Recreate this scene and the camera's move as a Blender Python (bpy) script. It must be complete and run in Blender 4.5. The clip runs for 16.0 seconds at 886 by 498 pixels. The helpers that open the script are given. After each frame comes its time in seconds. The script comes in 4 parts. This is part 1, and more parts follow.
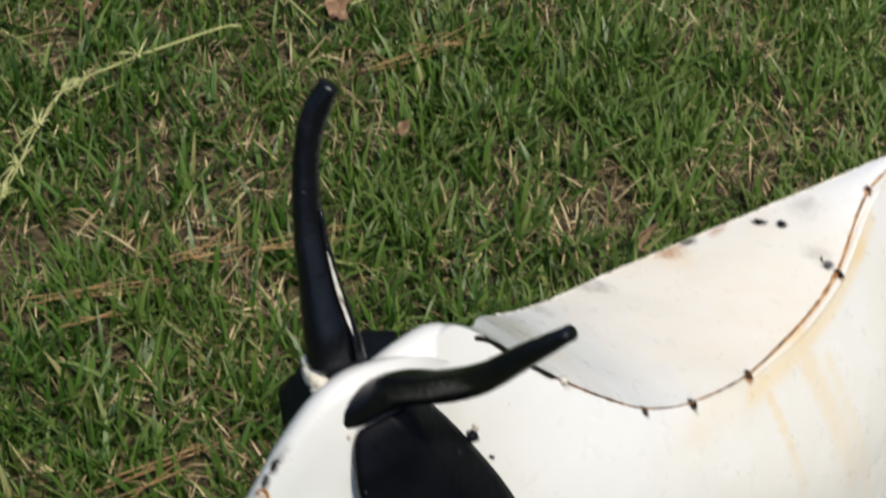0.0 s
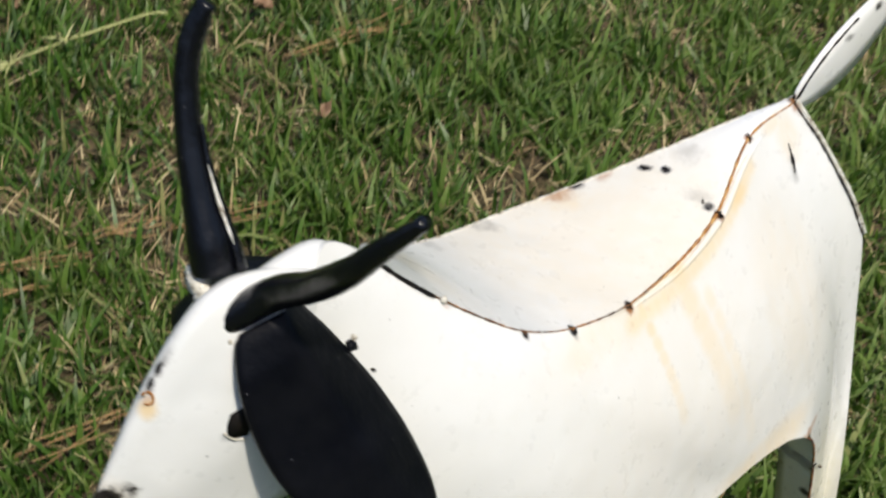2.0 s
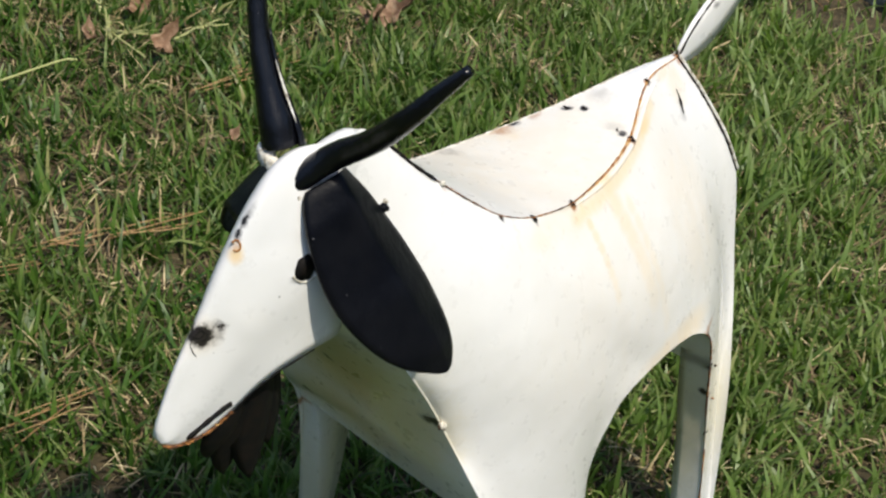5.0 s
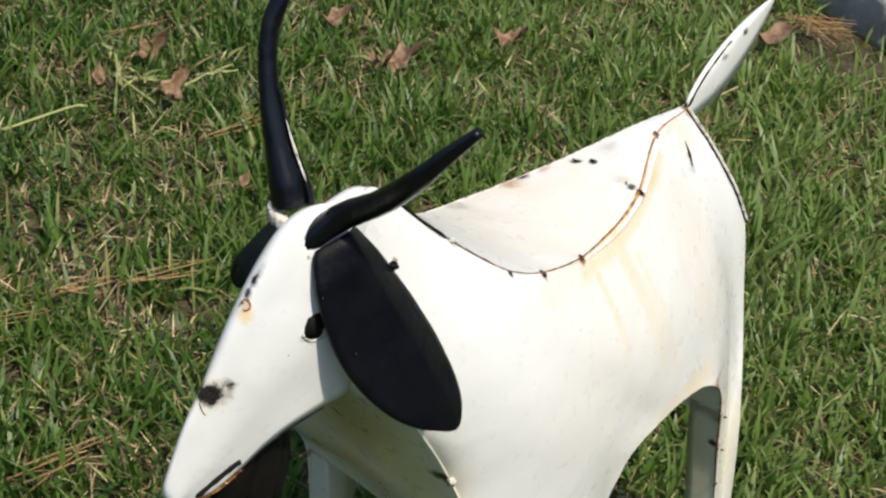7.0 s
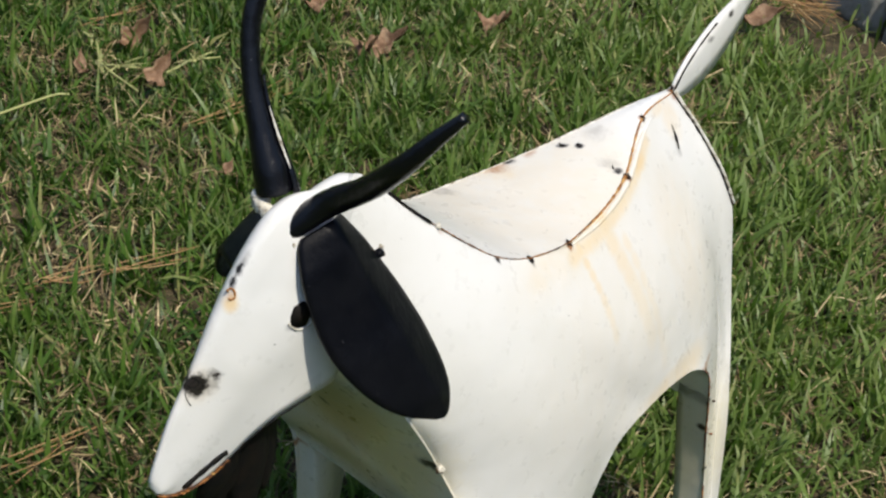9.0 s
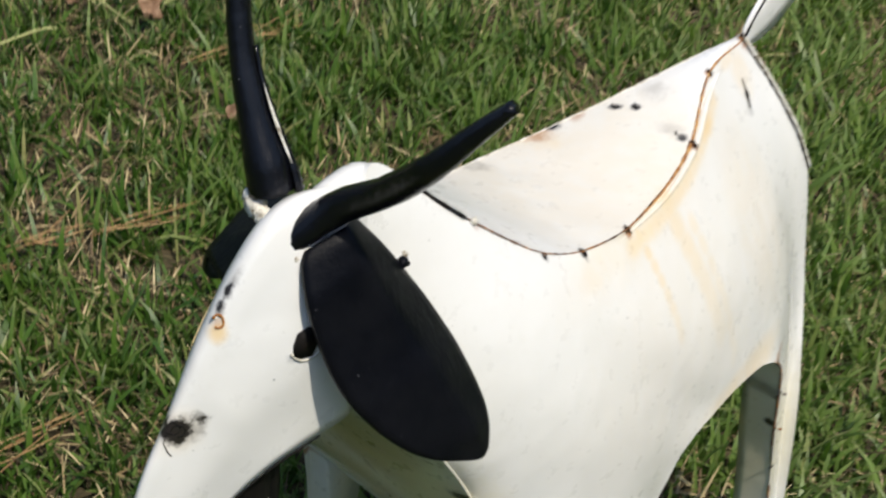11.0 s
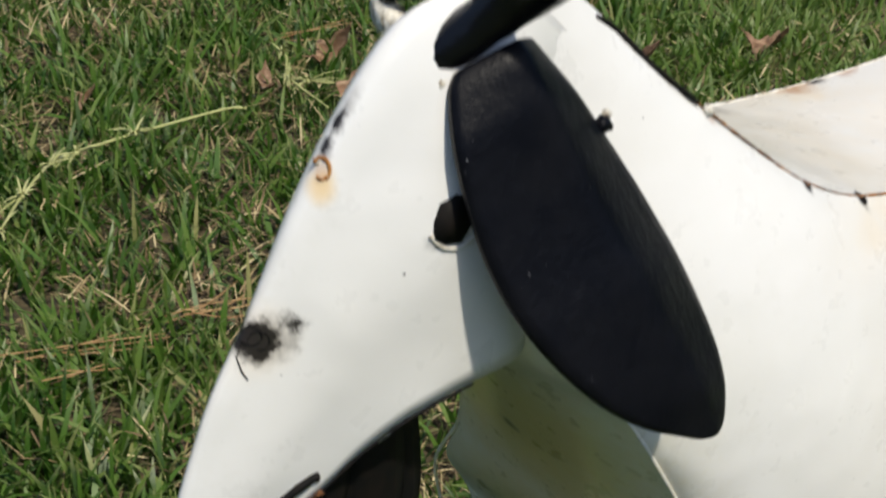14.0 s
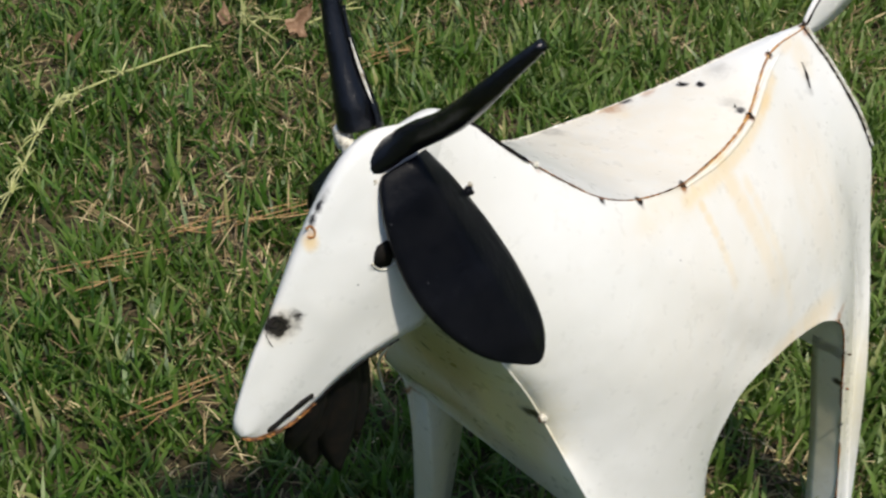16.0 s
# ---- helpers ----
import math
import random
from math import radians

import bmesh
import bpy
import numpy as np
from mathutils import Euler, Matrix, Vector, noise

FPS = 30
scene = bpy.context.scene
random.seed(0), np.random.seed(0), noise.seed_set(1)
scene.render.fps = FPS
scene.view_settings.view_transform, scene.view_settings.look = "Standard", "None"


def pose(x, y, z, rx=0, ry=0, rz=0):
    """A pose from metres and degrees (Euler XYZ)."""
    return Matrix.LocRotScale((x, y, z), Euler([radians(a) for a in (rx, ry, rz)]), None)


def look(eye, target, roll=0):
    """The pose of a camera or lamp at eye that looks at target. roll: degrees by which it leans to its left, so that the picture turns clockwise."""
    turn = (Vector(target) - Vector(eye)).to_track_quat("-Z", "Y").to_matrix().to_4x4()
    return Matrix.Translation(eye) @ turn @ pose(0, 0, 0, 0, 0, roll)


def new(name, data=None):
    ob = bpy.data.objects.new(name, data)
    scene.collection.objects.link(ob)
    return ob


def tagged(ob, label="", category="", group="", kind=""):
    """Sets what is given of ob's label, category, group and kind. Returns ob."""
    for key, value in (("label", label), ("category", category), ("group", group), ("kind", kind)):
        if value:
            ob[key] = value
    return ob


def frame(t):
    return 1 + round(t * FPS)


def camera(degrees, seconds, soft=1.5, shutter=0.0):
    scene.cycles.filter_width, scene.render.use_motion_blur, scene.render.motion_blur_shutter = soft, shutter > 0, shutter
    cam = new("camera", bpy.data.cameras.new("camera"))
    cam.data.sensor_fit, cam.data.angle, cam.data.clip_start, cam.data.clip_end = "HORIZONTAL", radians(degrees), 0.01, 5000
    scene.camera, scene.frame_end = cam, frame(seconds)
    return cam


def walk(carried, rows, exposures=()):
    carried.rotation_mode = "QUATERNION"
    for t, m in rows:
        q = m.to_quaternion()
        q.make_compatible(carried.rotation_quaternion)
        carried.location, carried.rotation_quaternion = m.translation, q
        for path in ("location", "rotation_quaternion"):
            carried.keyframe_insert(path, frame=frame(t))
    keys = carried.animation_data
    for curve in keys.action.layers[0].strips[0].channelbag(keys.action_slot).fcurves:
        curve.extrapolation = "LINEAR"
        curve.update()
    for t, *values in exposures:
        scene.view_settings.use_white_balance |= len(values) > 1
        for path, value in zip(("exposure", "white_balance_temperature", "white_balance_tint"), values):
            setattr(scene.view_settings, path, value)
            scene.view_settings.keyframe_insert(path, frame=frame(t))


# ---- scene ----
cam = camera(31.5, 16.0, soft=2.35, shutter=0.5)
PATH = [
    (0, (-0.085, -1.06, 1.6), (-0.242, 0.427, 0.271), 4.5),
    (0.5, (-0.019, -1.054, 1.568), (-0.186, 0.379, 0.183), 3.8),
    (1, (0.029, -1.056, 1.55), (-0.125, 0.344, 0.131), 4.8),
    (1.5, (0.03, -1.064, 1.553), (-0.15, 0.348, 0.149), 4.8),
    (2, (-0.02, -1.141, 1.586), (-0.122, 0.373, 0.283), 5.6),
    (2.3, (-0.095, -1.233, 1.6), (-0.128, 0.337, 0.361), 6.3),
    (2.5, (-0.136, -1.299, 1.607), (-0.122, 0.3, 0.405), 6.9),
    (3, (-0.165, -1.407, 1.615), (-0.056, 0.222, 0.46), 7.7),
    (3.5, (-0.169, -1.473, 1.6), (-0.021, 0.143, 0.431), 8.1),
    (5.8, (-0.161, -1.509, 1.605), (-0.045, 0.121, 0.453), 6.9),
    (6, (-0.163, -1.508, 1.609), (-0.047, 0.127, 0.463), 6.8),
    (6.5, (-0.169, -1.505, 1.613), (-0.056, 0.139, 0.48), 6.9),
    (7, (-0.166, -1.497, 1.618), (-0.052, 0.15, 0.488), 7.1),
    (7.5, (-0.16, -1.492, 1.614), (-0.038, 0.148, 0.477), 7.4),
    (8, (-0.155, -1.492, 1.614), (-0.03, 0.146, 0.473), 7.3),
    (10.5, (-0.188, -1.401, 1.579), (-0.048, 0.217, 0.411), 6.6),
    (11, (-0.169, -1.229, 1.516), (-0.048, 0.337, 0.278), 6.6),
    (11.5, (-0.17, -1.105, 1.449), (-0.1, 0.391, 0.124), 6.9),
    (12, (-0.155, -1.036, 1.335), (-0.181, 0.493, 0.047), 5.0),
    (12.5, (-0.15, -1.005, 1.189), (-0.26, 0.634, 0.047), 3.4),
    (13, (-0.141, -1.008, 1.101), (-0.271, 0.671, 0.023), 3.6),
    (13.5, (-0.13, -1.023, 1.084), (-0.29, 0.687, 0.059), 2.9),
    (14, (-0.127, -1.055, 1.15), (-0.319, 0.658, 0.134), 2.5),
    (14.5, (-0.129, -1.124, 1.249), (-0.309, 0.578, 0.215), 2.3),
    (15, (-0.129, -1.243, 1.392), (-0.261, 0.435, 0.311), 1.9),
    (15.5, (-0.122, -1.372, 1.502), (-0.218, 0.248, 0.332), 2.3),
    (16, (-0.085, -1.452, 1.57), (-0.179, 0.147, 0.373), 2.3),
]
walk(cam, [(t, look(e, g, r)) for t, e, g, r in PATH],
     [(0, -0.21), (0.5, -0.24), (1, -0.33), (1.5, -0.15), (2, -0.07), (2.5, -0.06), (3.5, -0.04), (6, 0.06), (7.1, 0.04), (8, -0.14), (10.5, -0.02), (11, -0.07), (11.5, -0.12), (12.5, -0.13), (13.2, -0.11), (14, -0.1), (15, -0.11), (16, -0.08)])

# ---- light ----
SUN_FROM = Vector((0.31, -0.39, 0.867)).normalized()
world = bpy.data.worlds.new("sky")
scene.world = world
world.use_nodes = True
wn = world.node_tree.nodes
sky = wn.new("ShaderNodeTexSky")
sky.sky_type = "NISHITA"
sky.sun_disc = False
sky.sun_elevation = math.asin(SUN_FROM.z)
sky.sun_rotation = math.atan2(SUN_FROM.x, SUN_FROM.y)
world.node_tree.links.new(sky.outputs[0], wn["Background"].inputs[0])
wn["Background"].inputs[1].default_value = 0.145
sun = new("sun", bpy.data.lights.new("sun", "SUN"))
sun.data.energy = 4.1
sun.data.angle = radians(2.4)
sun.data.color = (1.0, 0.93, 0.795)
sun.matrix_world = look(SUN_FROM * 5, (0, 0, 0))

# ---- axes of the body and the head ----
BO = Vector((0.223, 0.185, 0))          # under the tail
BA = Vector((-0.608, -0.794, 0)).normalized()   # along the body to the head
BW = Vector((-BA.y, BA.x, 0))           # across the body
HO = Vector((-0.213, -0.395, 0))        # under the horns
HF = Vector((-0.682, -0.731, 0)).normalized()
HL = Vector((-HF.y, HF.x, 0))


def body(a, w, z):
    return BO + BA * a + BW * w + Vector((0, 0, z))


def head(f, l, z):
    return HO + HF * f + HL * l + Vector((0, 0, z))


def glide(points, n):
    """n points along a smooth curve through the given ones (any dimension)."""
    p = np.array([tuple(q) for q in points], float)
    p = np.vstack([2 * p[0] - p[1], p, 2 * p[-1] - p[-2]])
    out = []
    m = len(p) - 3
    for k in range(n):
        u = k / (n - 1) * m
        i = min(int(u), m - 1)
        f = u - i
        a, b, c, d = p[i:i + 4]
        out.append(0.5 * (2 * b + (c - a) * f + (2 * a - 5 * b + 4 * c - d) * f * f + (3 * b - a - 3 * c + d) * f ** 3))
    return np.array(out)


# head: ridge point, jaw point, half width at the jaw, greatest half width
STATIONS = [
    ((-0.140, 0.790), (-0.110, 0.745), 0.006, 0.007),
    ((-0.118, 0.812), (-0.090, 0.727), 0.006, 0.007),
    ((-0.092, 0.848), (-0.068, 0.715), 0.013, 0.014),
    ((-0.055, 0.879), (-0.046, 0.708), 0.034, 0.034),
    ((-0.015, 0.893), (-0.026, 0.707), 0.047, 0.046),
    ((0.012, 0.889), (-0.001, 0.702), 0.044, 0.043),
    ((0.034, 0.871), (0.019, 0.695), 0.039, 0.038),
    ((0.056, 0.842), (0.037, 0.687), 0.034, 0.033),
    ((0.077, 0.807), (0.056, 0.674), 0.028, 0.028),
    ((0.099, 0.763), (0.074, 0.657), 0.022, 0.022),
    ((0.122, 0.722), (0.094, 0.642), 0.016, 0.017),
    ((0.134, 0.692), (0.115, 0.637), 0.012, 0.013),
    ((0.143, 0.664), (0.131, 0.639), 0.008, 0.010),
    ((0.143, 0.650), (0.139, 0.643), 0.004, 0.006),
]


def head_half(q, lip=0.34, ridge=0.20):
    """One half of a head section from the ridge to the jaw: forward, sideways, up."""
    top, jaw, wj, wm = q[0:2], q[2:4], q[4], q[5]
    half = []
    for k in range(21):
        v = k / 20
        c = top * (1 - v) + jaw * v
        x = min(1.0, v / 0.66)
        rise = math.sin(x * math.pi / 2) ** 1.4
        w = wm * (lip * min(1.0, x * 7) + (1 - lip) * rise) if v < 0.66 else wm + (wj - wm) * ((v - 0.66) / 0.34)
        half.append((c[0], w + wm * ridge * max(0.0, 1 - x * 7), c[1]))
    return half


def head_rings():
    rows = []
    for q in glide([(*a, *b, c, d) for a, b, c, d in STATIONS], 70):
        half = head_half(q)
        ring = [head(f, -l, z) for f, l, z in head_half(q, 0.16, 0.0)[:0:-1]] + [head(f, l, z) for f, l, z in half]
        ring += [head(half[-1][0], half[-1][1] * k, half[-1][2] - 0.003 * (1 - k * k)) for k in (0.6, 0.2, -0.2, -0.6)]
        rows.append(ring)
    return rows


def skin(f, z, proud=0.0):
    """The place on the near cheek at that distance forward and that height."""
    best = sorted(((p[0] - f) ** 2 + (p[2] - z) ** 2, p[1]) for q in HEAD_FINE for p in q)[:5]
    total = sum(1 / (d + 1e-7) for d, l in best)
    return head(f, sum(l / (d + 1e-7) for d, l in best) / total + proud, z)


HEAD_FINE = [head_half(q) for q in glide([(*a, *b, c, d) for a, b, c, d in STATIONS], 90)]

# the painted side sheets
def side_rows(sign):
    """The painted side sheet: outer edge (front leg, chest seam, neck, back seam, rump, rear leg) paired with the belly arch."""
    pairs = [
        ((0.410, 0.215, -0.02), (0.330, 0.205, -0.02), 0.000),
        ((0.441, 0.180, 0.15), (0.335, 0.180, 0.15), 0.004),
        ((0.470, 0.166, 0.32), (0.342, 0.168, 0.27), 0.006),
        ((0.494, 0.160, 0.378), (0.345, 0.163, 0.33), 0.010),
        ((0.543, 0.140, 0.450), (0.343, 0.162, 0.365), 0.014),
        ((0.566, 0.108, 0.508), (0.335, 0.164, 0.398), 0.018),
        ((0.585, 0.091, 0.560), (0.325, 0.165, 0.415), 0.022),
        ((0.611, 0.085, 0.606), (0.315, 0.165, 0.428), 0.026),
        ((0.642, 0.082, 0.653), (0.305, 0.165, 0.436), 0.028),
        ((0.672, 0.075, 0.690), (0.295, 0.165, 0.440), 0.030),
        ((0.695, 0.046, 0.730), (0.287, 0.165, 0.442), 0.030),
        ((0.690, 0.038, 0.800), (0.280, 0.165, 0.444), 0.030),
        ((0.660, 0.022, 0.855), (0.272, 0.165, 0.445), 0.030),
        ((0.632, 0.006, 0.870), (0.264, 0.165, 0.446), 0.029),
        ((0.600, 0.012, 0.846), (0.256, 0.165, 0.446), 0.028),
        ((0.576, 0.025, 0.818), (0.248, 0.165, 0.447), 0.027),
        ((0.547, 0.042, 0.791), (0.240, 0.165, 0.448), 0.026),
        ((0.508, 0.058, 0.757), (0.228, 0.165, 0.448), 0.025),
        ((0.472, 0.069, 0.730), (0.218, 0.165, 0.449), 0.024),
        ((0.420, 0.076, 0.706), (0.205, 0.165, 0.449), 0.023),
        ((0.345, 0.078, 0.689), (0.190, 0.165, 0.448), 0.022),
        ((0.265, 0.068, 0.683), (0.172, 0.165, 0.446), 0.021),
        ((0.184, 0.050, 0.687), (0.156, 0.165, 0.443), 0.020),
        ((0.094, 0.0145, 0.710), (0.140, 0.165, 0.439), 0.018),
        ((0.002, 0.003, 0.704), (0.125, 0.166, 0.433), 0.016),
        ((-0.018, 0.030, 0.664), (0.112, 0.167, 0.426), 0.014),
        ((-0.030, 0.052, 0.632), (0.100, 0.168, 0.417), 0.012),
        ((-0.045, 0.072, 0.595), (0.086, 0.168, 0.402), 0.011),
        ((-0.068, 0.086, 0.545), (0.074, 0.168, 0.378), 0.010),
        ((-0.053, 0.114, 0.455), (0.058, 0.168, 0.330), 0.007),
        ((-0.032, 0.150, 0.340), (0.046, 0.172, 0.262), 0.004),
        ((-0.008, 0.180, 0.230), (0.042, 0.186, 0.170), 0.002),
        ((0.006, 0.212, -0.02), (0.044, 0.212, -0.02), 0.000),
    ]
    if sign < 0:        # the far front leg is the narrower one, and the far side of the neck flatter
        pairs[11:16] = [((o[0], o[1] * k, o[2] - 0.004), i, b * (k + 0.1)) for (o, i, b), k in zip(pairs[11:16], (0.4, 0.4, 0.4, 0.6, 0.85))]
        pairs[0:4] = [(o, (i[0] + d, i[1], i[2]), b) for (o, i, b), d in zip(pairs[0:4], (0.030, 0.034, 0.028, 0.012))]
    else:               # the chest seam of the near side drops straight into its leg
        pairs[1:5] = [((o[0] + d, o[1], o[2]), i, b) for (o, i, b), d in zip(pairs[1:5], (0.014, 0.024, 0.029, 0.010))]
    flat = glide([(*o, *i, b) for o, i, b in pairs], 170)
    rows = []
    for q in flat:
        o, i, b = q[:3], q[3:6], q[6]
        row = []
        for k in range(27):
            v = k / 26
            p = o * (1 - v) + i * v
            swell = b * (4 * v * (1 - v)) ** 1.4
            row.append(body(p[0], sign * (p[1] + swell), p[2] + swell * 0.12))
        rows.append([tuple(p) for p in row])
    g = np.array(rows)
    for step in range(260):
        relaxed = g.copy()
        relaxed[1:-1] = 0.25 * g[:-2] + 0.5 * g[1:-1] + 0.25 * g[2:]
        v = np.linspace(0, 1, g.shape[1])[None, :, None]
        g = g + (relaxed - g) * np.minimum(1.0, 5 * v * (1 - v))
    return [[Vector(p) for p in r] for r in g], pairs


FLANK = [((p - BO).dot(BA), (p - BO).dot(BW), p.z) for r in side_rows(1)[0] for p in r]


def flank(a, z, proud=0.0):
    """The place on the near side sheet at that distance along the body and that height."""
    best = sorted(((p[0] - a) ** 2 + (p[2] - z) ** 2, p[1]) for p in FLANK)[:5]
    total = sum(1 / (d + 1e-7) for d, w in best)
    return body(a, sum(w / (d + 1e-7) for d, w in best) / total + proud, z)


# ---- materials ----
class Graph:
    def __init__(self, name):
        self.mat = bpy.data.materials.new(name)
        self.mat.use_nodes = True
        self.n = self.mat.node_tree.nodes
        self.l = self.mat.node_tree.links
        self.bsdf = self.n["Principled BSDF"]

    def put(self, socket, value):
        if isinstance(value, bpy.types.NodeSocket):
            self.l.new(value, socket)
        else:
            socket.default_value = value

    def node(self, kind, *args, **props):
        n = self.n.new(kind)
        for k, v in props.items():
            setattr(n, k, v)
        for k, v in enumerate(args):
            if v is not None:
                self.put(n.inputs[k], v)
        return n

    def math(self, op, a, b=0.0):
        return self.node("ShaderNodeMath", a, b, operation=op).outputs[0]

    def noise(self, scale, detail=3.0, vector=None, rough=0.6):
        n = self.node("ShaderNodeTexNoise")
        n.inputs["Scale"].default_value = scale
        n.inputs["Detail"].default_value = detail
        n.inputs["Roughness"].default_value = rough
        if vector is not None:
            self.l.new(vector, n.inputs["Vector"])
        return n.outputs[0]

    def ramp(self, fac, stops):
        r = self.node("ShaderNodeValToRGB", fac)
        e = r.color_ramp.elements
        while len(e) < len(stops):
            e.new(0.5)
        for k, (p, c) in enumerate(stops):
            e[k].position = p
            e[k].color = (*c, 1) if len(c) == 3 else c
        return r.outputs[0]

    def smooth(self, v, lo, hi, a=0.0, b=1.0):
        m = self.node("ShaderNodeMapRange", v, lo, hi, a, b, interpolation_type="SMOOTHSTEP")
        return m.outputs[0]

    def mix(self, fac, a, b, blend="MIX"):
        m = self.n.new("ShaderNodeMix")
        m.data_type, m.blend_type = "RGBA", blend
        self.put(m.inputs[0], fac)
        self.put(m.inputs[6], a if isinstance(a, bpy.types.NodeSocket) else (*a, 1))
        self.put(m.inputs[7], b if isinstance(b, bpy.types.NodeSocket) else (*b, 1))
        return m.outputs[2]

    def bump(self, height, strength, distance):
        b = self.n.new("ShaderNodeBump")
        b.inputs["Strength"].default_value = strength
        b.inputs["Distance"].default_value = distance
        self.l.new(height, b.inputs["Height"])
        self.l.new(b.outputs[0], self.bsdf.inputs["Normal"])

    def done(self, color=None, rough=None, **more):
        if color is not None:
            self.put(self.bsdf.inputs["Base Color"], color if isinstance(color, bpy.types.NodeSocket) else (*color, 1))
        if rough is not None:
            self.put(self.bsdf.inputs["Roughness"], rough)
        for k, v in more.items():
            self.put(self.bsdf.inputs[k.replace("_", " ")], v)
        return self.mat


def spot_sum(g, where, spots, wobble):
    """The strongest of several soft-edged blotches: centre, radii along x, y, z, strength."""
    total = None
    for centre, radii, strength in spots:
        d = g.node("ShaderNodeVectorMath", where, tuple(centre), operation="SUBTRACT").outputs[0]
        d = g.node("ShaderNodeVectorMath", d, tuple(1 / r for r in radii), operation="MULTIPLY").outputs[0]
        d = g.node("ShaderNodeVectorMath", d, operation="LENGTH").outputs["Value"]
        d = g.math("ADD", d, wobble)
        v = g.smooth(d, 1.0, 0.25, 0.0, strength)
        total = v if total is None else g.math("MAXIMUM", total, v)
    return total


S1, S2, S3, S4, S5 = (body(*p) for p in ((0.475, 0.069, 0.730), (0.42, 0.076, 0.706), (0.345, 0.078, 0.689), (0.184, 0.050, 0.688), (0.094, 0.0145, 0.711)))
NOSE = skin(0.103, 0.747)
LOOP = skin(0.0645, 0.824)
EYE = skin(0.009, 0.802)
CHEST = body(0.577, 0.098, 0.539)


def runs(a, z0, z1, r, strength, sway=0.0):
    """A chain of blotches down the near flank, fading as it falls."""
    return [(flank(a + sway * k / 7, z0 + (z1 - z0) * k / 7), (r, r, 0.75 * abs(z1 - z0) / 7 + r), strength * (1 - 0.09 * k)) for k in range(8)]


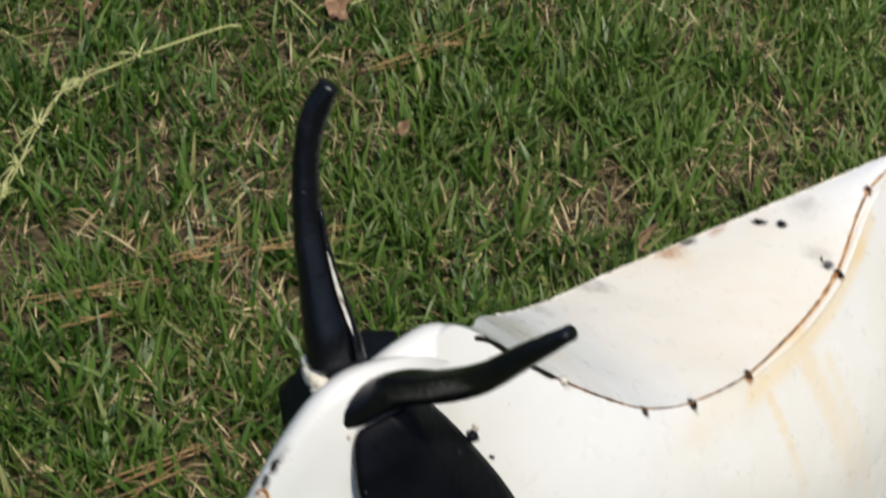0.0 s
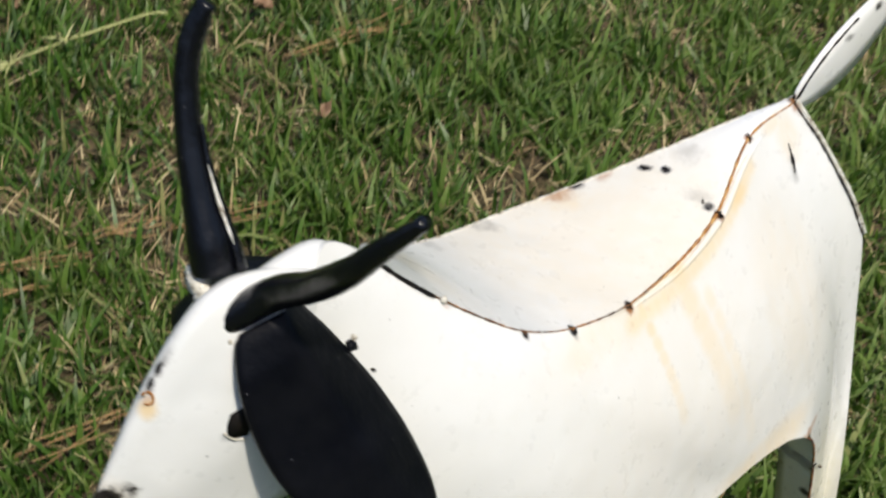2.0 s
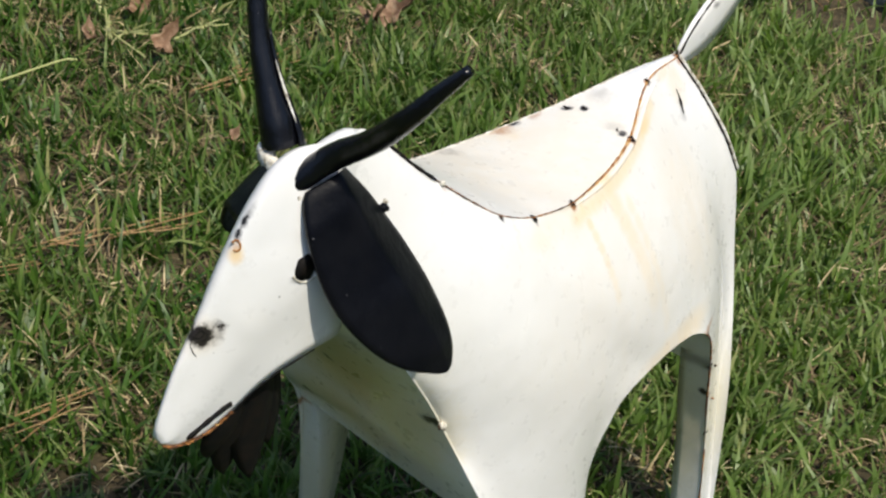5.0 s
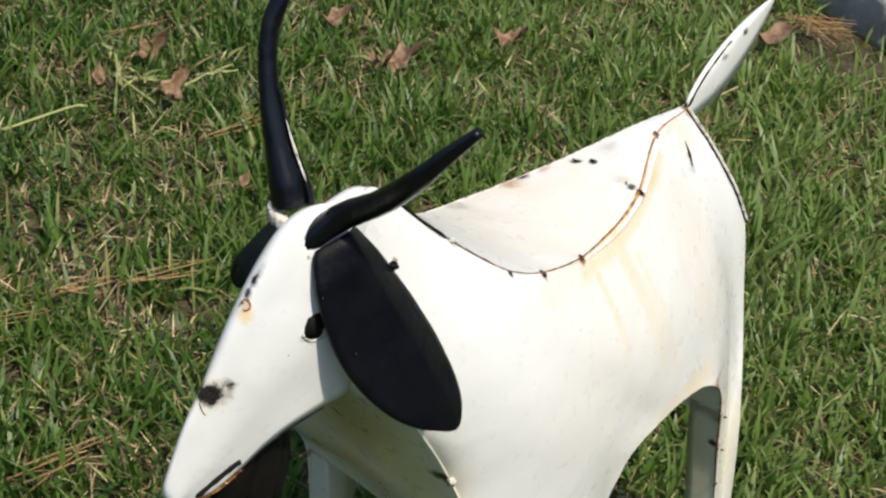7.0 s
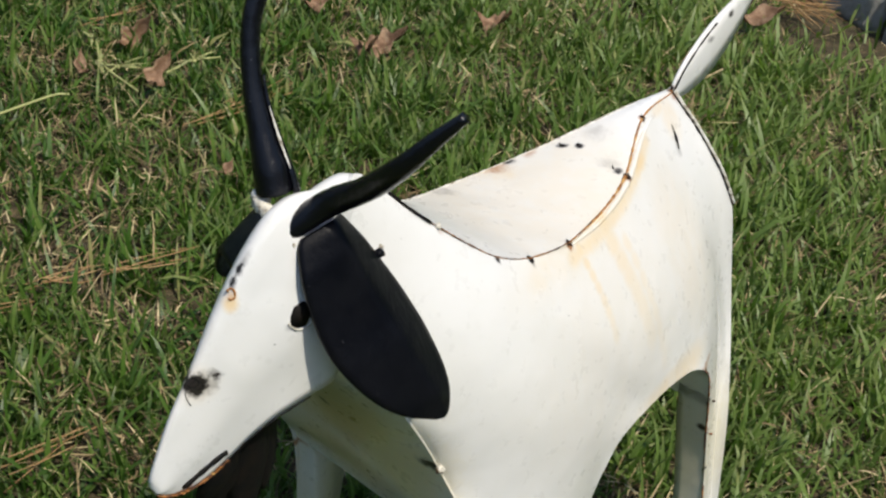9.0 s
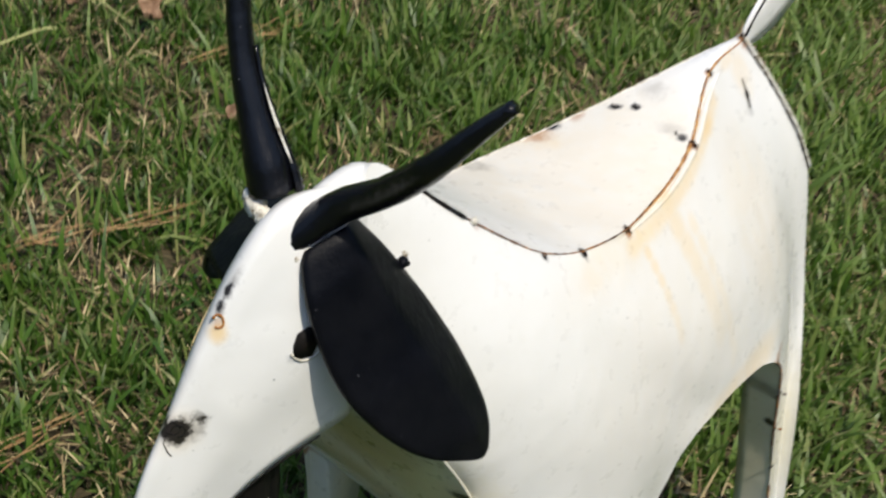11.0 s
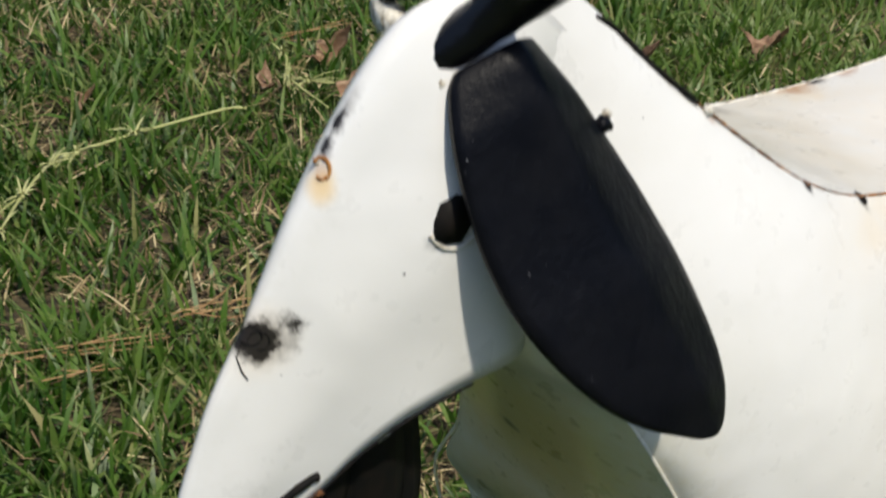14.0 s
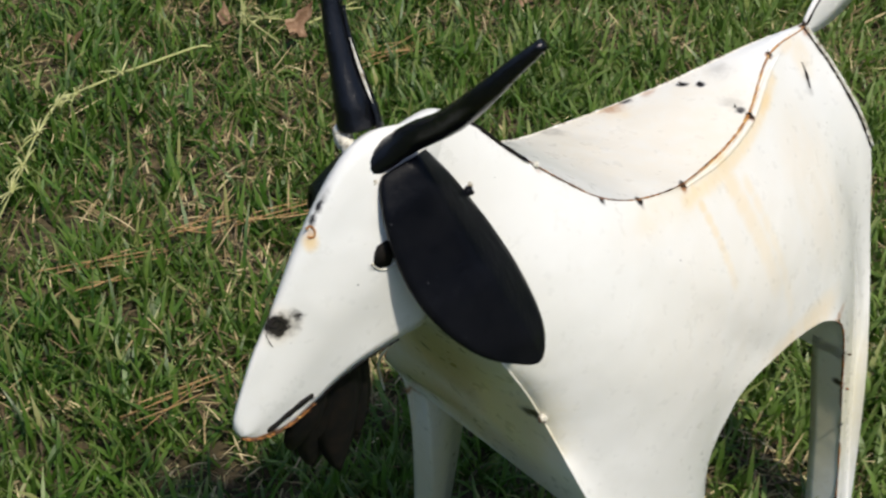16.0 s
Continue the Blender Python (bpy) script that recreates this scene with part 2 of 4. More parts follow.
def white_paint():
    g = Graph("white_enamel_paint")
    p = g.node("ShaderNodeTexCoord").outputs["Object"]
    broad = g.noise(4.5, 5.0, p)
    fine = g.noise(60.0, 4.0, p)
    wob = g.math("MULTIPLY", g.math("SUBTRACT", g.noise(90.0, 5.0, p, 0.75), 0.5), 1.3)
    color = g.ramp(broad, [(0.3, (0.78, 0.765, 0.725)), (0.7, (0.845, 0.838, 0.822))])
    down = Vector((0, 0, -1))
    soot = spot_sum(g, p, [
        (NOSE - HF * 0.002, (0.017, 0.017, 0.014), 1.0), (NOSE - HF * 0.008, (0.020, 0.020, 0.016), 0.34), (NOSE - HF * 0.020 + Vector((0, 0, 0.006)), (0.013, 0.013, 0.010), 0.95),
        (head(0.064, 0.005, 0.836), (0.009, 0.009, 0.010), 0.95), (head(0.057, 0.005, 0.848), (0.009, 0.009, 0.013), 0.85), (head(0.051, 0.006, 0.858), (0.010, 0.010, 0.014), 0.35),
        (S1 + down * 0.003, (0.006, 0.006, 0.009), 0.85), (S1 + down * 0.015 + BW * 0.004, (0.006, 0.006, 0.014), 0.5), (S2 + down * 0.003, (0.007, 0.007, 0.008), 0.85), (S2 + down * 0.014 + BW * 0.004, (0.006, 0.006, 0.014), 0.5),
        (S3, (0.006, 0.006, 0.006), 0.75), (S4 + BW * 0.007, (0.007, 0.007, 0.006), 0.75), (S4 + BW * 0.014 + BA * 0.002, (0.008, 0.008, 0.008), 0.35), (S4 - BW * 0.010, (0.008, 0.008, 0.005), 0.7),
        (S4 - BW * 0.024 - BA * 0.004, (0.020, 0.016, 0.008), 0.16),
        (body(0.175, -0.019, 0.692), (0.0075, 0.0065, 0.006), 0.8), (body(0.186, -0.036, 0.691), (0.010, 0.007, 0.006), 0.7),
        (body(0.14, -0.014, 0.697), (0.030, 0.022, 0.008), 0.14),
        (flank(0.035, 0.668), (0.005, 0.005, 0.024), 1.0), (flank(0.038, 0.655), (0.008, 0.008, 0.030), 0.3),
        (CHEST + BA * 0.010 - BW * 0.010, (0.020, 0.020, 0.012), 0.95),
        (body(0.60, -0.038, 0.56), (0.012, 0.010, 0.009), 0.45),
        (EYE + Vector((0, 0, -0.016)) + HF * 0.004, (0.016, 0.016, 0.007), 0.25),
        (body(0.0, 0.0, 0.704), (0.008, 0.008, 0.010), 0.85),
        (body(0.37, -0.074, 0.694), (0.025, 0.02, 0.006), 0.2), (body(0.44, -0.07, 0.717), (0.02, 0.02, 0.006), 0.2), (body(-0.13, 0.008, 0.765), (0.016, 0.01, 0.008), 0.8), (body(-0.085, 0.008, 0.745), (0.020, 0.01, 0.006), 0.35),
        (body(0.25, -0.068, 0.684), (0.014, 0.014, 0.006), 0.8),
        (body(0.098, 0.168, 0.412), (0.010, 0.010, 0.010), 0.8),
        (body(0.05, 0.165, 0.29), (0.012, 0.012, 0.008), 0.6), (body(0.03, 0.17, 0.22), (0.012, 0.012, 0.008), 0.5),
    ], wob)
    rust = spot_sum(g, p, [
        (S3 + down * 0.006, (0.008, 0.008, 0.012), 0.8), (S4 + BW * 0.004 + down * 0.005, (0.008, 0.008, 0.010), 0.75), (S5, (0.007, 0.007, 0.010), 0.85),
        (LOOP, (0.006, 0.006, 0.008), 0.25), (body(0.0, 0.003, 0.70), (0.014, 0.014, 0.016), 0.55),
        (body(0.27, -0.070, 0.684), (0.025, 0.025, 0.006), 0.5), (body(0.22, -0.062, 0.684), (0.016, 0.016, 0.006), 0.45),
        (body(0.54, 0.045, 0.79), (0.009, 0.009, 0.010), 0.4),
        (head(0.125, 0.006, 0.637), (0.03, 0.03, 0.006), 0.9), (head(0.07, 0.01, 0.648), (0.02, 0.02, 0.006), 0.7),
        (body(0.49, -0.155, 0.355), (0.02, 0.02, 0.012), 0.6), (body(0.10, 0.172, 0.42), (0.05, 0.05, 0.008), 0.5),
    ], wob)
    glow = spot_sum(g, p, [(body(*q) + BW * 0.015 + down * 0.013, (0.020, 0.020, 0.013), 0.34) for q in glide([(0.345, 0.078, 0.689), (0.265, 0.068, 0.683), (0.184, 0.050, 0.687), (0.11, 0.020, 0.706)], 20)]
                    + runs(0.330, 0.675, 0.585, 0.010, 0.40, -0.012) + runs(0.268, 0.670, 0.545, 0.021, 0.36, -0.030) + runs(0.235, 0.640, 0.500, 0.013, 0.22, -0.025) + [(body(0.52, -0.02, 0.765), (0.07, 0.07, 0.03), 0.14)], g.math("MULTIPLY", wob, 0.25))
    streak_and_bounce = spot_sum(g, p, [
        
        # the chest blotch ending this line is grass bounce put into the colour
        (flank(0.30, 0.56), (0.26, 0.26, 0.22), 0.07), (flank(0.10, 0.58), (0.10, 0.10, 0.18), 0.13), (body(0.30, 0.0, 0.69), (0.26, 0.26, 0.06), 0.15), (body(0.6, 0.0, 0.48), (0.16, 0.16, 0.18), 0.22),
        (body(0.14, 0.05, 0.684), (0.032, 0.032, 0.016), 0.35), (body(0.42, 0.085, 0.69), (0.06, 0.05, 0.022), 0.15),
        (LOOP + down * 0.008, (0.010, 0.010, 0.013), 0.5), (body(0.03, 0.02, 0.68), (0.03, 0.03, 0.05), 0.22),
        (body(0.18, 0.165, 0.45), (0.15, 0.12, 0.03), 0.30), (NOSE, (0.03, 0.03, 0.025), 0.15),
        (body(0.28, -0.064, 0.686), (0.06, 0.04, 0.010), 0.3), (body(0.06, -0.005, 0.702), (0.05, 0.03, 0.010), 0.3),
    ], g.math("MULTIPLY", wob, 0.2))
    tall = g.node("ShaderNodeMapping", p)
    tall.inputs["Scale"].default_value = (1, 1, 0.025)
    drip = g.noise(45.0, 3.0, tall.outputs[0])
    streak_and_bounce = g.math("MULTIPLY", streak_and_bounce, g.smooth(drip, 0.30, 0.62, 0.6, 1.0))
    # olive grass bounce painted on chest and legs; faint cream on saddle
    bounce_tint = spot_sum(g, p, [(body(0.40, -0.18, 0.20), (0.14, 0.14, 0.26), 0.5), (body(0.03, 0.13, 0.22), (0.09, 0.09, 0.22), 0.5), (body(0.58, 0.05, 0.50), (0.09, 0.09, 0.13), 0.55), (body(0.30, 0.0, 0.70), (0.22, 0.22, 0.07), 0.10), (body(0.63, -0.03, 0.57), (0.16, 0.16, 0.18), 0.85), (body(0.56, -0.06, 0.43), (0.13, 0.13, 0.11), 0.7)], g.math("MULTIPLY", wob, 0.3))
    color = g.mix(bounce_tint, color, (0.62, 0.52, 0.18))
    color = g.mix(glow, color, (0.82, 0.55, 0.17))
    color = g.mix(g.math("MINIMUM", g.math("MULTIPLY", streak_and_bounce, 1.25), 1.0), color, (0.80, 0.52, 0.15))
    color = g.mix(g.math("MINIMUM", g.math("MULTIPLY", rust, g.smooth(fine, 0.3, 0.6, 0.9, 1.5)), 1.0), color, (0.36, 0.13, 0.018))
    color = g.mix(g.math("MINIMUM", g.math("MULTIPLY", soot, g.smooth(fine, 0.25, 0.6, 1.1, 1.9)), 1.0), color, (0.010, 0.006, 0.004))
    specks = g.node("ShaderNodeTexVoronoi", p)
    specks.inputs["Scale"].default_value = 38.0
    sparse = g.math("MULTIPLY", g.smooth(specks.outputs["Distance"], 0.045, 0.02), g.math("GREATER_THAN", g.node("ShaderNodeSeparateColor", specks.outputs["Color"]).outputs[0], 0.80))
    color = g.mix(g.math("MULTIPLY", sparse, 0.85), color, (0.04, 0.03, 0.03))
    dirt = g.math("MULTIPLY", g.smooth(g.noise(25.0, 6.0, p, 0.7), 0.58, 0.75), 0.10)
    color = g.mix(dirt, color, (0.40, 0.36, 0.25))
    g.bump(g.math("ADD", g.math("MULTIPLY", g.noise(12.0, 2.0, p), 1.0), g.math("MULTIPLY", fine, 0.03)), 0.45, 0.008)
    rough = g.math("ADD", g.smooth(fine, 0.3, 0.7, 0.26, 0.38), g.math("MULTIPLY", g.math("MAXIMUM", soot, rust), 0.4))
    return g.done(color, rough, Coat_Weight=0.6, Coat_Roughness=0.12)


def black_paint(name, smoothest, roughest, sheen):
    g = Graph(name)
    p = g.node("ShaderNodeTexCoord").outputs["Object"]
    fine = g.noise(140.0, 5.0, p, 0.7)
    st = g.node("ShaderNodeMapping", p)
    st.inputs["Rotation"].default_value = (0.3, 0.65, 0.6)
    st.inputs["Scale"].default_value = (1, 1, 0.08)
    scratch = g.noise(240.0, 3.0, st.outputs[0])
    wear = g.math("MULTIPLY", g.smooth(scratch, 0.69, 0.76), g.smooth(g.noise(18.0, 2.0, p), 0.45, 0.65))
    chips = g.smooth(g.noise(260.0, 2.0, p), 0.765, 0.79)
    color = g.ramp(g.noise(30.0, 4.0, p), [(0.35, (0.0022, 0.0025, 0.0045)), (0.7, (0.0052, 0.0054, 0.0074))])
    color = g.mix(g.math("MULTIPLY", g.math("MAXIMUM", wear, chips), 0.7), color, (0.30, 0.30, 0.32))
    g.bump(g.math("ADD", fine, g.math("MULTIPLY", scratch, 0.6)), 0.4, 0.0015)
    return g.done(color, g.smooth(g.noise(22.0, 4.0, p), 0.3, 0.7, smoothest, roughest), Specular_IOR_Level=sheen)


def rusty_edge():
    g = Graph("rusted_weld_seam")
    p = g.node("ShaderNodeTexCoord").outputs["Object"]
    color = g.ramp(g.noise(70.0, 5.0, p, 0.75), [(0.34, (0.014, 0.010, 0.007)), (0.50, (0.13, 0.05, 0.015)), (0.64, (0.44, 0.19, 0.05))])
    g.bump(g.noise(300.0, 3.0, p), 0.6, 0.001)
    return g.done(color, 0.85)


def orange_rust():
    g = Graph("orange_rust")
    p = g.node("ShaderNodeTexCoord").outputs["Object"]
    color = g.ramp(g.noise(85.0, 5.0, p, 0.75), [(0.32, (0.10, 0.035, 0.010)), (0.48, (0.36, 0.15, 0.035)), (0.66, (0.64, 0.40, 0.14))])
    g.bump(g.noise(300.0, 3.0, p), 0.5, 0.001)
    return g.done(color, 0.8)


def weld_white():
    g = Graph("painted_weld_bead")
    p = g.node("ShaderNodeTexCoord").outputs["Object"]
    color = g.ramp(g.noise(120.0, 4.0, p, 0.7), [(0.34, (0.10, 0.06, 0.03)), (0.46, (0.62, 0.58, 0.48)), (0.6, (0.78, 0.76, 0.70))])
    g.bump(g.noise(200.0, 3.0, p), 0.8, 0.002)
    return g.done(color, 0.5)


def void_black():
    g = Graph("dark_opening")
    p = g.node("ShaderNodeTexCoord").outputs["Object"]
    return g.done(g.ramp(g.noise(90.0, 3.0, p), [(0.4, (0.003, 0.003, 0.003)), (0.7, (0.010, 0.007, 0.005))]), 0.7, Specular_IOR_Level=0.2)


def grass_mat():
    g = Graph("lawn_grass_blades")
    geo = g.node("ShaderNodeNewGeometry")
    p = geo.outputs["Position"]
    patch = g.noise(3.2, 3.0, p)
    r = geo.outputs["Random Per Island"]
    green = g.ramp(r, [(0.0, (0.014, 0.046, 0.006)), (0.35, (0.040, 0.110, 0.013)), (0.68, (0.092, 0.188, 0.028)), (0.94, (0.190, 0.272, 0.066)), (1.0, (0.43, 0.38, 0.18))])
    green = g.mix(g.smooth(patch, 0.35, 0.7, 0.0, 0.45), green, (0.115, 0.190, 0.032))
    across = g.node("ShaderNodeSeparateXYZ", p)
    dry = g.smooth(g.math("ADD", across.outputs[0], g.math("MULTIPLY", g.noise(1.7, 3.0, p), 0.8)), -0.2, 1.3, 0.0, 0.62)
    green = g.mix(dry, green, (0.225, 0.310, 0.085))
    along = g.node("ShaderNodeAttribute", attribute_name="along")
    tip = g.smooth(along.outputs["Fac"], 0.68, 1.0, 0.0, 0.55)
    color = g.mix(tip, green, (0.38, 0.37, 0.17))
    m = g.done(color, 0.42, Specular_IOR_Level=0.42)
    thin = g.n.new("ShaderNodeBsdfTranslucent")
    g.put(thin.inputs[0], g.mix(1.0, color, (1.0, 1.25, 0.5), "MULTIPLY"))
    mixer = g.n.new("ShaderNodeMixShader")
    mixer.inputs[0].default_value = 0.36
    g.l.new(g.bsdf.outputs[0], mixer.inputs[1])
    g.l.new(thin.outputs[0], mixer.inputs[2])
    g.l.new(mixer.outputs[0], g.n["Material Output"].inputs[0])
    return m


def thatch_mat():
    g = Graph("dry_thatch")
    geo = g.node("ShaderNodeNewGeometry")
    color = g.ramp(geo.outputs["Random Per Island"], [(0.0, (0.055, 0.035, 0.018)), (0.35, (0.16, 0.108, 0.050)), (0.7, (0.36, 0.27, 0.13)), (1.0, (0.62, 0.51, 0.29))])
    return g.done(color, 0.75)


def soil_mat():
    g = Graph("lawn_soil")
    p = g.node("ShaderNodeNewGeometry").outputs["Position"]
    a = g.ramp(g.noise(45.0, 6.0, p, 0.7), [(0.3, (0.022, 0.017, 0.009)), (0.5, (0.060, 0.047, 0.022)), (0.7, (0.14, 0.10, 0.05))])
    b = g.ramp(g.noise(0.6, 5.0, p, 0.7), [(0.35, (0.055, 0.10, 0.020)), (0.65, (0.095, 0.14, 0.034))])
    b = g.mix(g.smooth(g.noise(38.0, 6.0, p, 0.75), 0.42, 0.60, 0.75, 0.0), b, (0.030, 0.040, 0.014))
    far = g.smooth(g.node("ShaderNodeVectorMath", g.node("ShaderNodeVectorMath", p, (0, 1.2, 0), operation="SUBTRACT").outputs[0], operation="LENGTH").outputs["Value"], 1.4, 2.6)
    g.bump(g.noise(60.0, 5.0, p), 0.8, 0.01)
    return g.done(g.mix(far, a, b), 0.95)


def straw_mat(name, dark, light):
    g = Graph(name)
    geo = g.node("ShaderNodeNewGeometry")
    c = g.ramp(g.math("ADD", g.math("MULTIPLY", geo.outputs["Random Per Island"], 0.6), g.math("MULTIPLY", g.noise(60.0, 3.0, geo.outputs["Position"]), 0.4)), [(0.2, dark), (0.8, light)])
    return g.done(c, 0.6)


def leaf_mat():
    g = Graph("dead_leaf")
    p = g.node("ShaderNodeTexCoord").outputs["Object"]
    rnd = g.node("ShaderNodeObjectInfo").outputs["Random"]
    c = g.ramp(g.noise(40.0, 5.0, p, 0.7), [(0.3, (0.07, 0.035, 0.018)), (0.48, (0.20, 0.115, 0.065)), (0.66, (0.43, 0.30, 0.19))])
    c = g.mix(g.math("MULTIPLY", rnd, 0.35), c, (0.24, 0.13, 0.065))
    g.bump(g.noise(120.0, 3.0, p), 0.6, 0.002)
    return g.done(c, 0.7)


def stone_mat():
    g = Graph("grey_fieldstone")
    p = g.node("ShaderNodeTexCoord").outputs["Object"]
    c = g.ramp(g.noise(9.0, 8.0, p, 0.7), [(0.3, (0.20, 0.20, 0.19)), (0.55, (0.36, 0.35, 0.33)), (0.75, (0.48, 0.47, 0.44))])
    g.bump(g.noise(35.0, 8.0, p, 0.7), 0.7, 0.01)
    return g.done(c, 0.9)


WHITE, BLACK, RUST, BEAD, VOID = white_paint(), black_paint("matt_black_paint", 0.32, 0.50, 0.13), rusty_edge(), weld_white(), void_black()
GLOSS = black_paint("gloss_black_paint", 0.12, 0.26, 0.34)
ORANGE = orange_rust()
GRASS, THATCH, SOIL, LEAF, STONE = grass_mat(), thatch_mat(), soil_mat(), leaf_mat(), stone_mat()
STRAW = straw_mat("pine_straw", (0.28, 0.15, 0.055), (0.56, 0.38, 0.18))
STEM = straw_mat("pale_grass_stem", (0.33, 0.35, 0.12), (0.56, 0.55, 0.25))


# ---- shaping helpers ----
def grid(bm, rows, mat, ring=False):
    vs = [[bm.verts.new(Vector(p)) for p in r] for r in rows]
    for a, b in zip(vs, vs[1:]):
        n = len(a)
        for k in range(n if ring else n - 1):
            f = bm.faces.new((a[k], a[(k + 1) % n], b[(k + 1) % n], b[k]))
            f.material_index, f.smooth = mat, True
    return vs


def cap(bm, verts, mat):
    f = bm.faces.new(verts)
    f.material_index, f.smooth = mat, True


def tube(bm, path, radii, mat, sides=8, squash=1.0, jitter=0.0, seed=0):
    rnd = random.Random(seed)
    path = [Vector(p) for p in path]
    rows = []
    ref = Vector((0.31, 0.17, 0.93))
    for k, p in enumerate(path):
        t = (path[min(k + 1, len(path) - 1)] - path[max(k - 1, 0)]).normalized()
        x = t.cross(ref).normalized()
        y = t.cross(x)
        r = radii[k] if hasattr(radii, "__len__") else radii
        r *= 1 + jitter * rnd.uniform(-1, 1)
        rows.append([p + (x * math.cos(s * math.tau / sides) + y * squash * math.sin(s * math.tau / sides)) * r for s in range(sides)])
    vs = grid(bm, rows, mat, True)
    cap(bm, vs[0][::-1], mat)
    cap(bm, vs[-1], mat)


def blob(bm, centre, r, mat, seed=0, flat=(1, 1, 1)):
    rnd = random.Random(seed)
    ph = [rnd.uniform(0, 6) for _ in range(3)]
    rows = []
    for i in range(1, 6):
        th = math.pi * i / 6
        rows.append([Vector(centre) + Vector((math.sin(th) * math.cos(f) * flat[0], math.sin(th) * math.sin(f) * flat[1], math.cos(th) * flat[2])) * r *
                     (1 + 0.3 * math.sin(3 * f + ph[0] + 2 * th) * math.sin(2 * th + ph[1])) for f in [math.tau * s / 8 for s in range(8)]])
    vs = grid(bm, rows, mat, True)
    cap(bm, vs[0][::-1], mat)
    cap(bm, vs[-1], mat)


# ---- ground ----
def height(x, y):
    return 0.012 * noise.noise(Vector((x * 1.3, y * 1.3, 0.2))) + 0.006 * noise.noise(Vector((x * 5, y * 5, 3.1)))


def ground_sheet():
    near = list(np.arange(-3.0, 4.01, 0.07))
    far = [4.5, 5.5, 7, 10, 16, 30, 60, 130, 300, 700, 1500]
    xs = [-v for v in reversed(far)] + near + [v for v in far]
    ys = xs
    verts = [(x, y, height(x, y) * max(0.0, 1 - max(0, math.hypot(x, y) - 4) / 3)) for y in ys for x in xs]
    n = len(xs)
    faces = [(j * n + i, j * n + i + 1, (j + 1) * n + i + 1, (j + 1) * n + i) for j in range(n - 1) for i in range(n - 1)]
    me = bpy.data.meshes.new("ground")
    me.from_pydata(verts, [], faces)
    me.polygons.foreach_set("use_smooth", [True] * len(faces))
    me.materials.append(SOIL)
    tagged(new("ground", me), "brown soil and thatch under a green lawn", "ground", kind="structure")


ground_sheet()


def sky_screen():
    """A plain dark-green ring added all round the lawn, unseen, to block low sky."""
    g = Graph("dark_green_screen")
    p = g.node("ShaderNodeNewGeometry").outputs["Position"]
    g.bump(g.noise(3.0, 6.0, p, 0.7), 1.0, 0.3)
    mat = g.done(g.ramp(g.noise(1.6, 7.0, p, 0.7), [(0.35, (0.018, 0.030, 0.010)), (0.65, (0.07, 0.095, 0.030))]), 0.9)
    bm = bmesh.new()
    rows = []
    for r, up in ((12.0, 0.0), (12.0, 1.0), (11.9, 0.0)):
        rows.append([Vector((r * math.cos(a), r * math.sin(a), -0.2 + up * (3.4 + 0.6 * math.sin(5 * a) + 0.35 * math.sin(13 * a)))) for a in [math.tau * k / 120 for k in range(120)]])
    grid(bm, rows, 0, True)
    me = bpy.data.meshes.new("backdrop")
    bm.to_mesh(me)
    bm.free()
    me.materials.append(mat)
    tagged(new("backdrop", me), "added plain dark green ring round the lawn that blocks low sky light", "backdrop", kind="structure")


sky_screen()


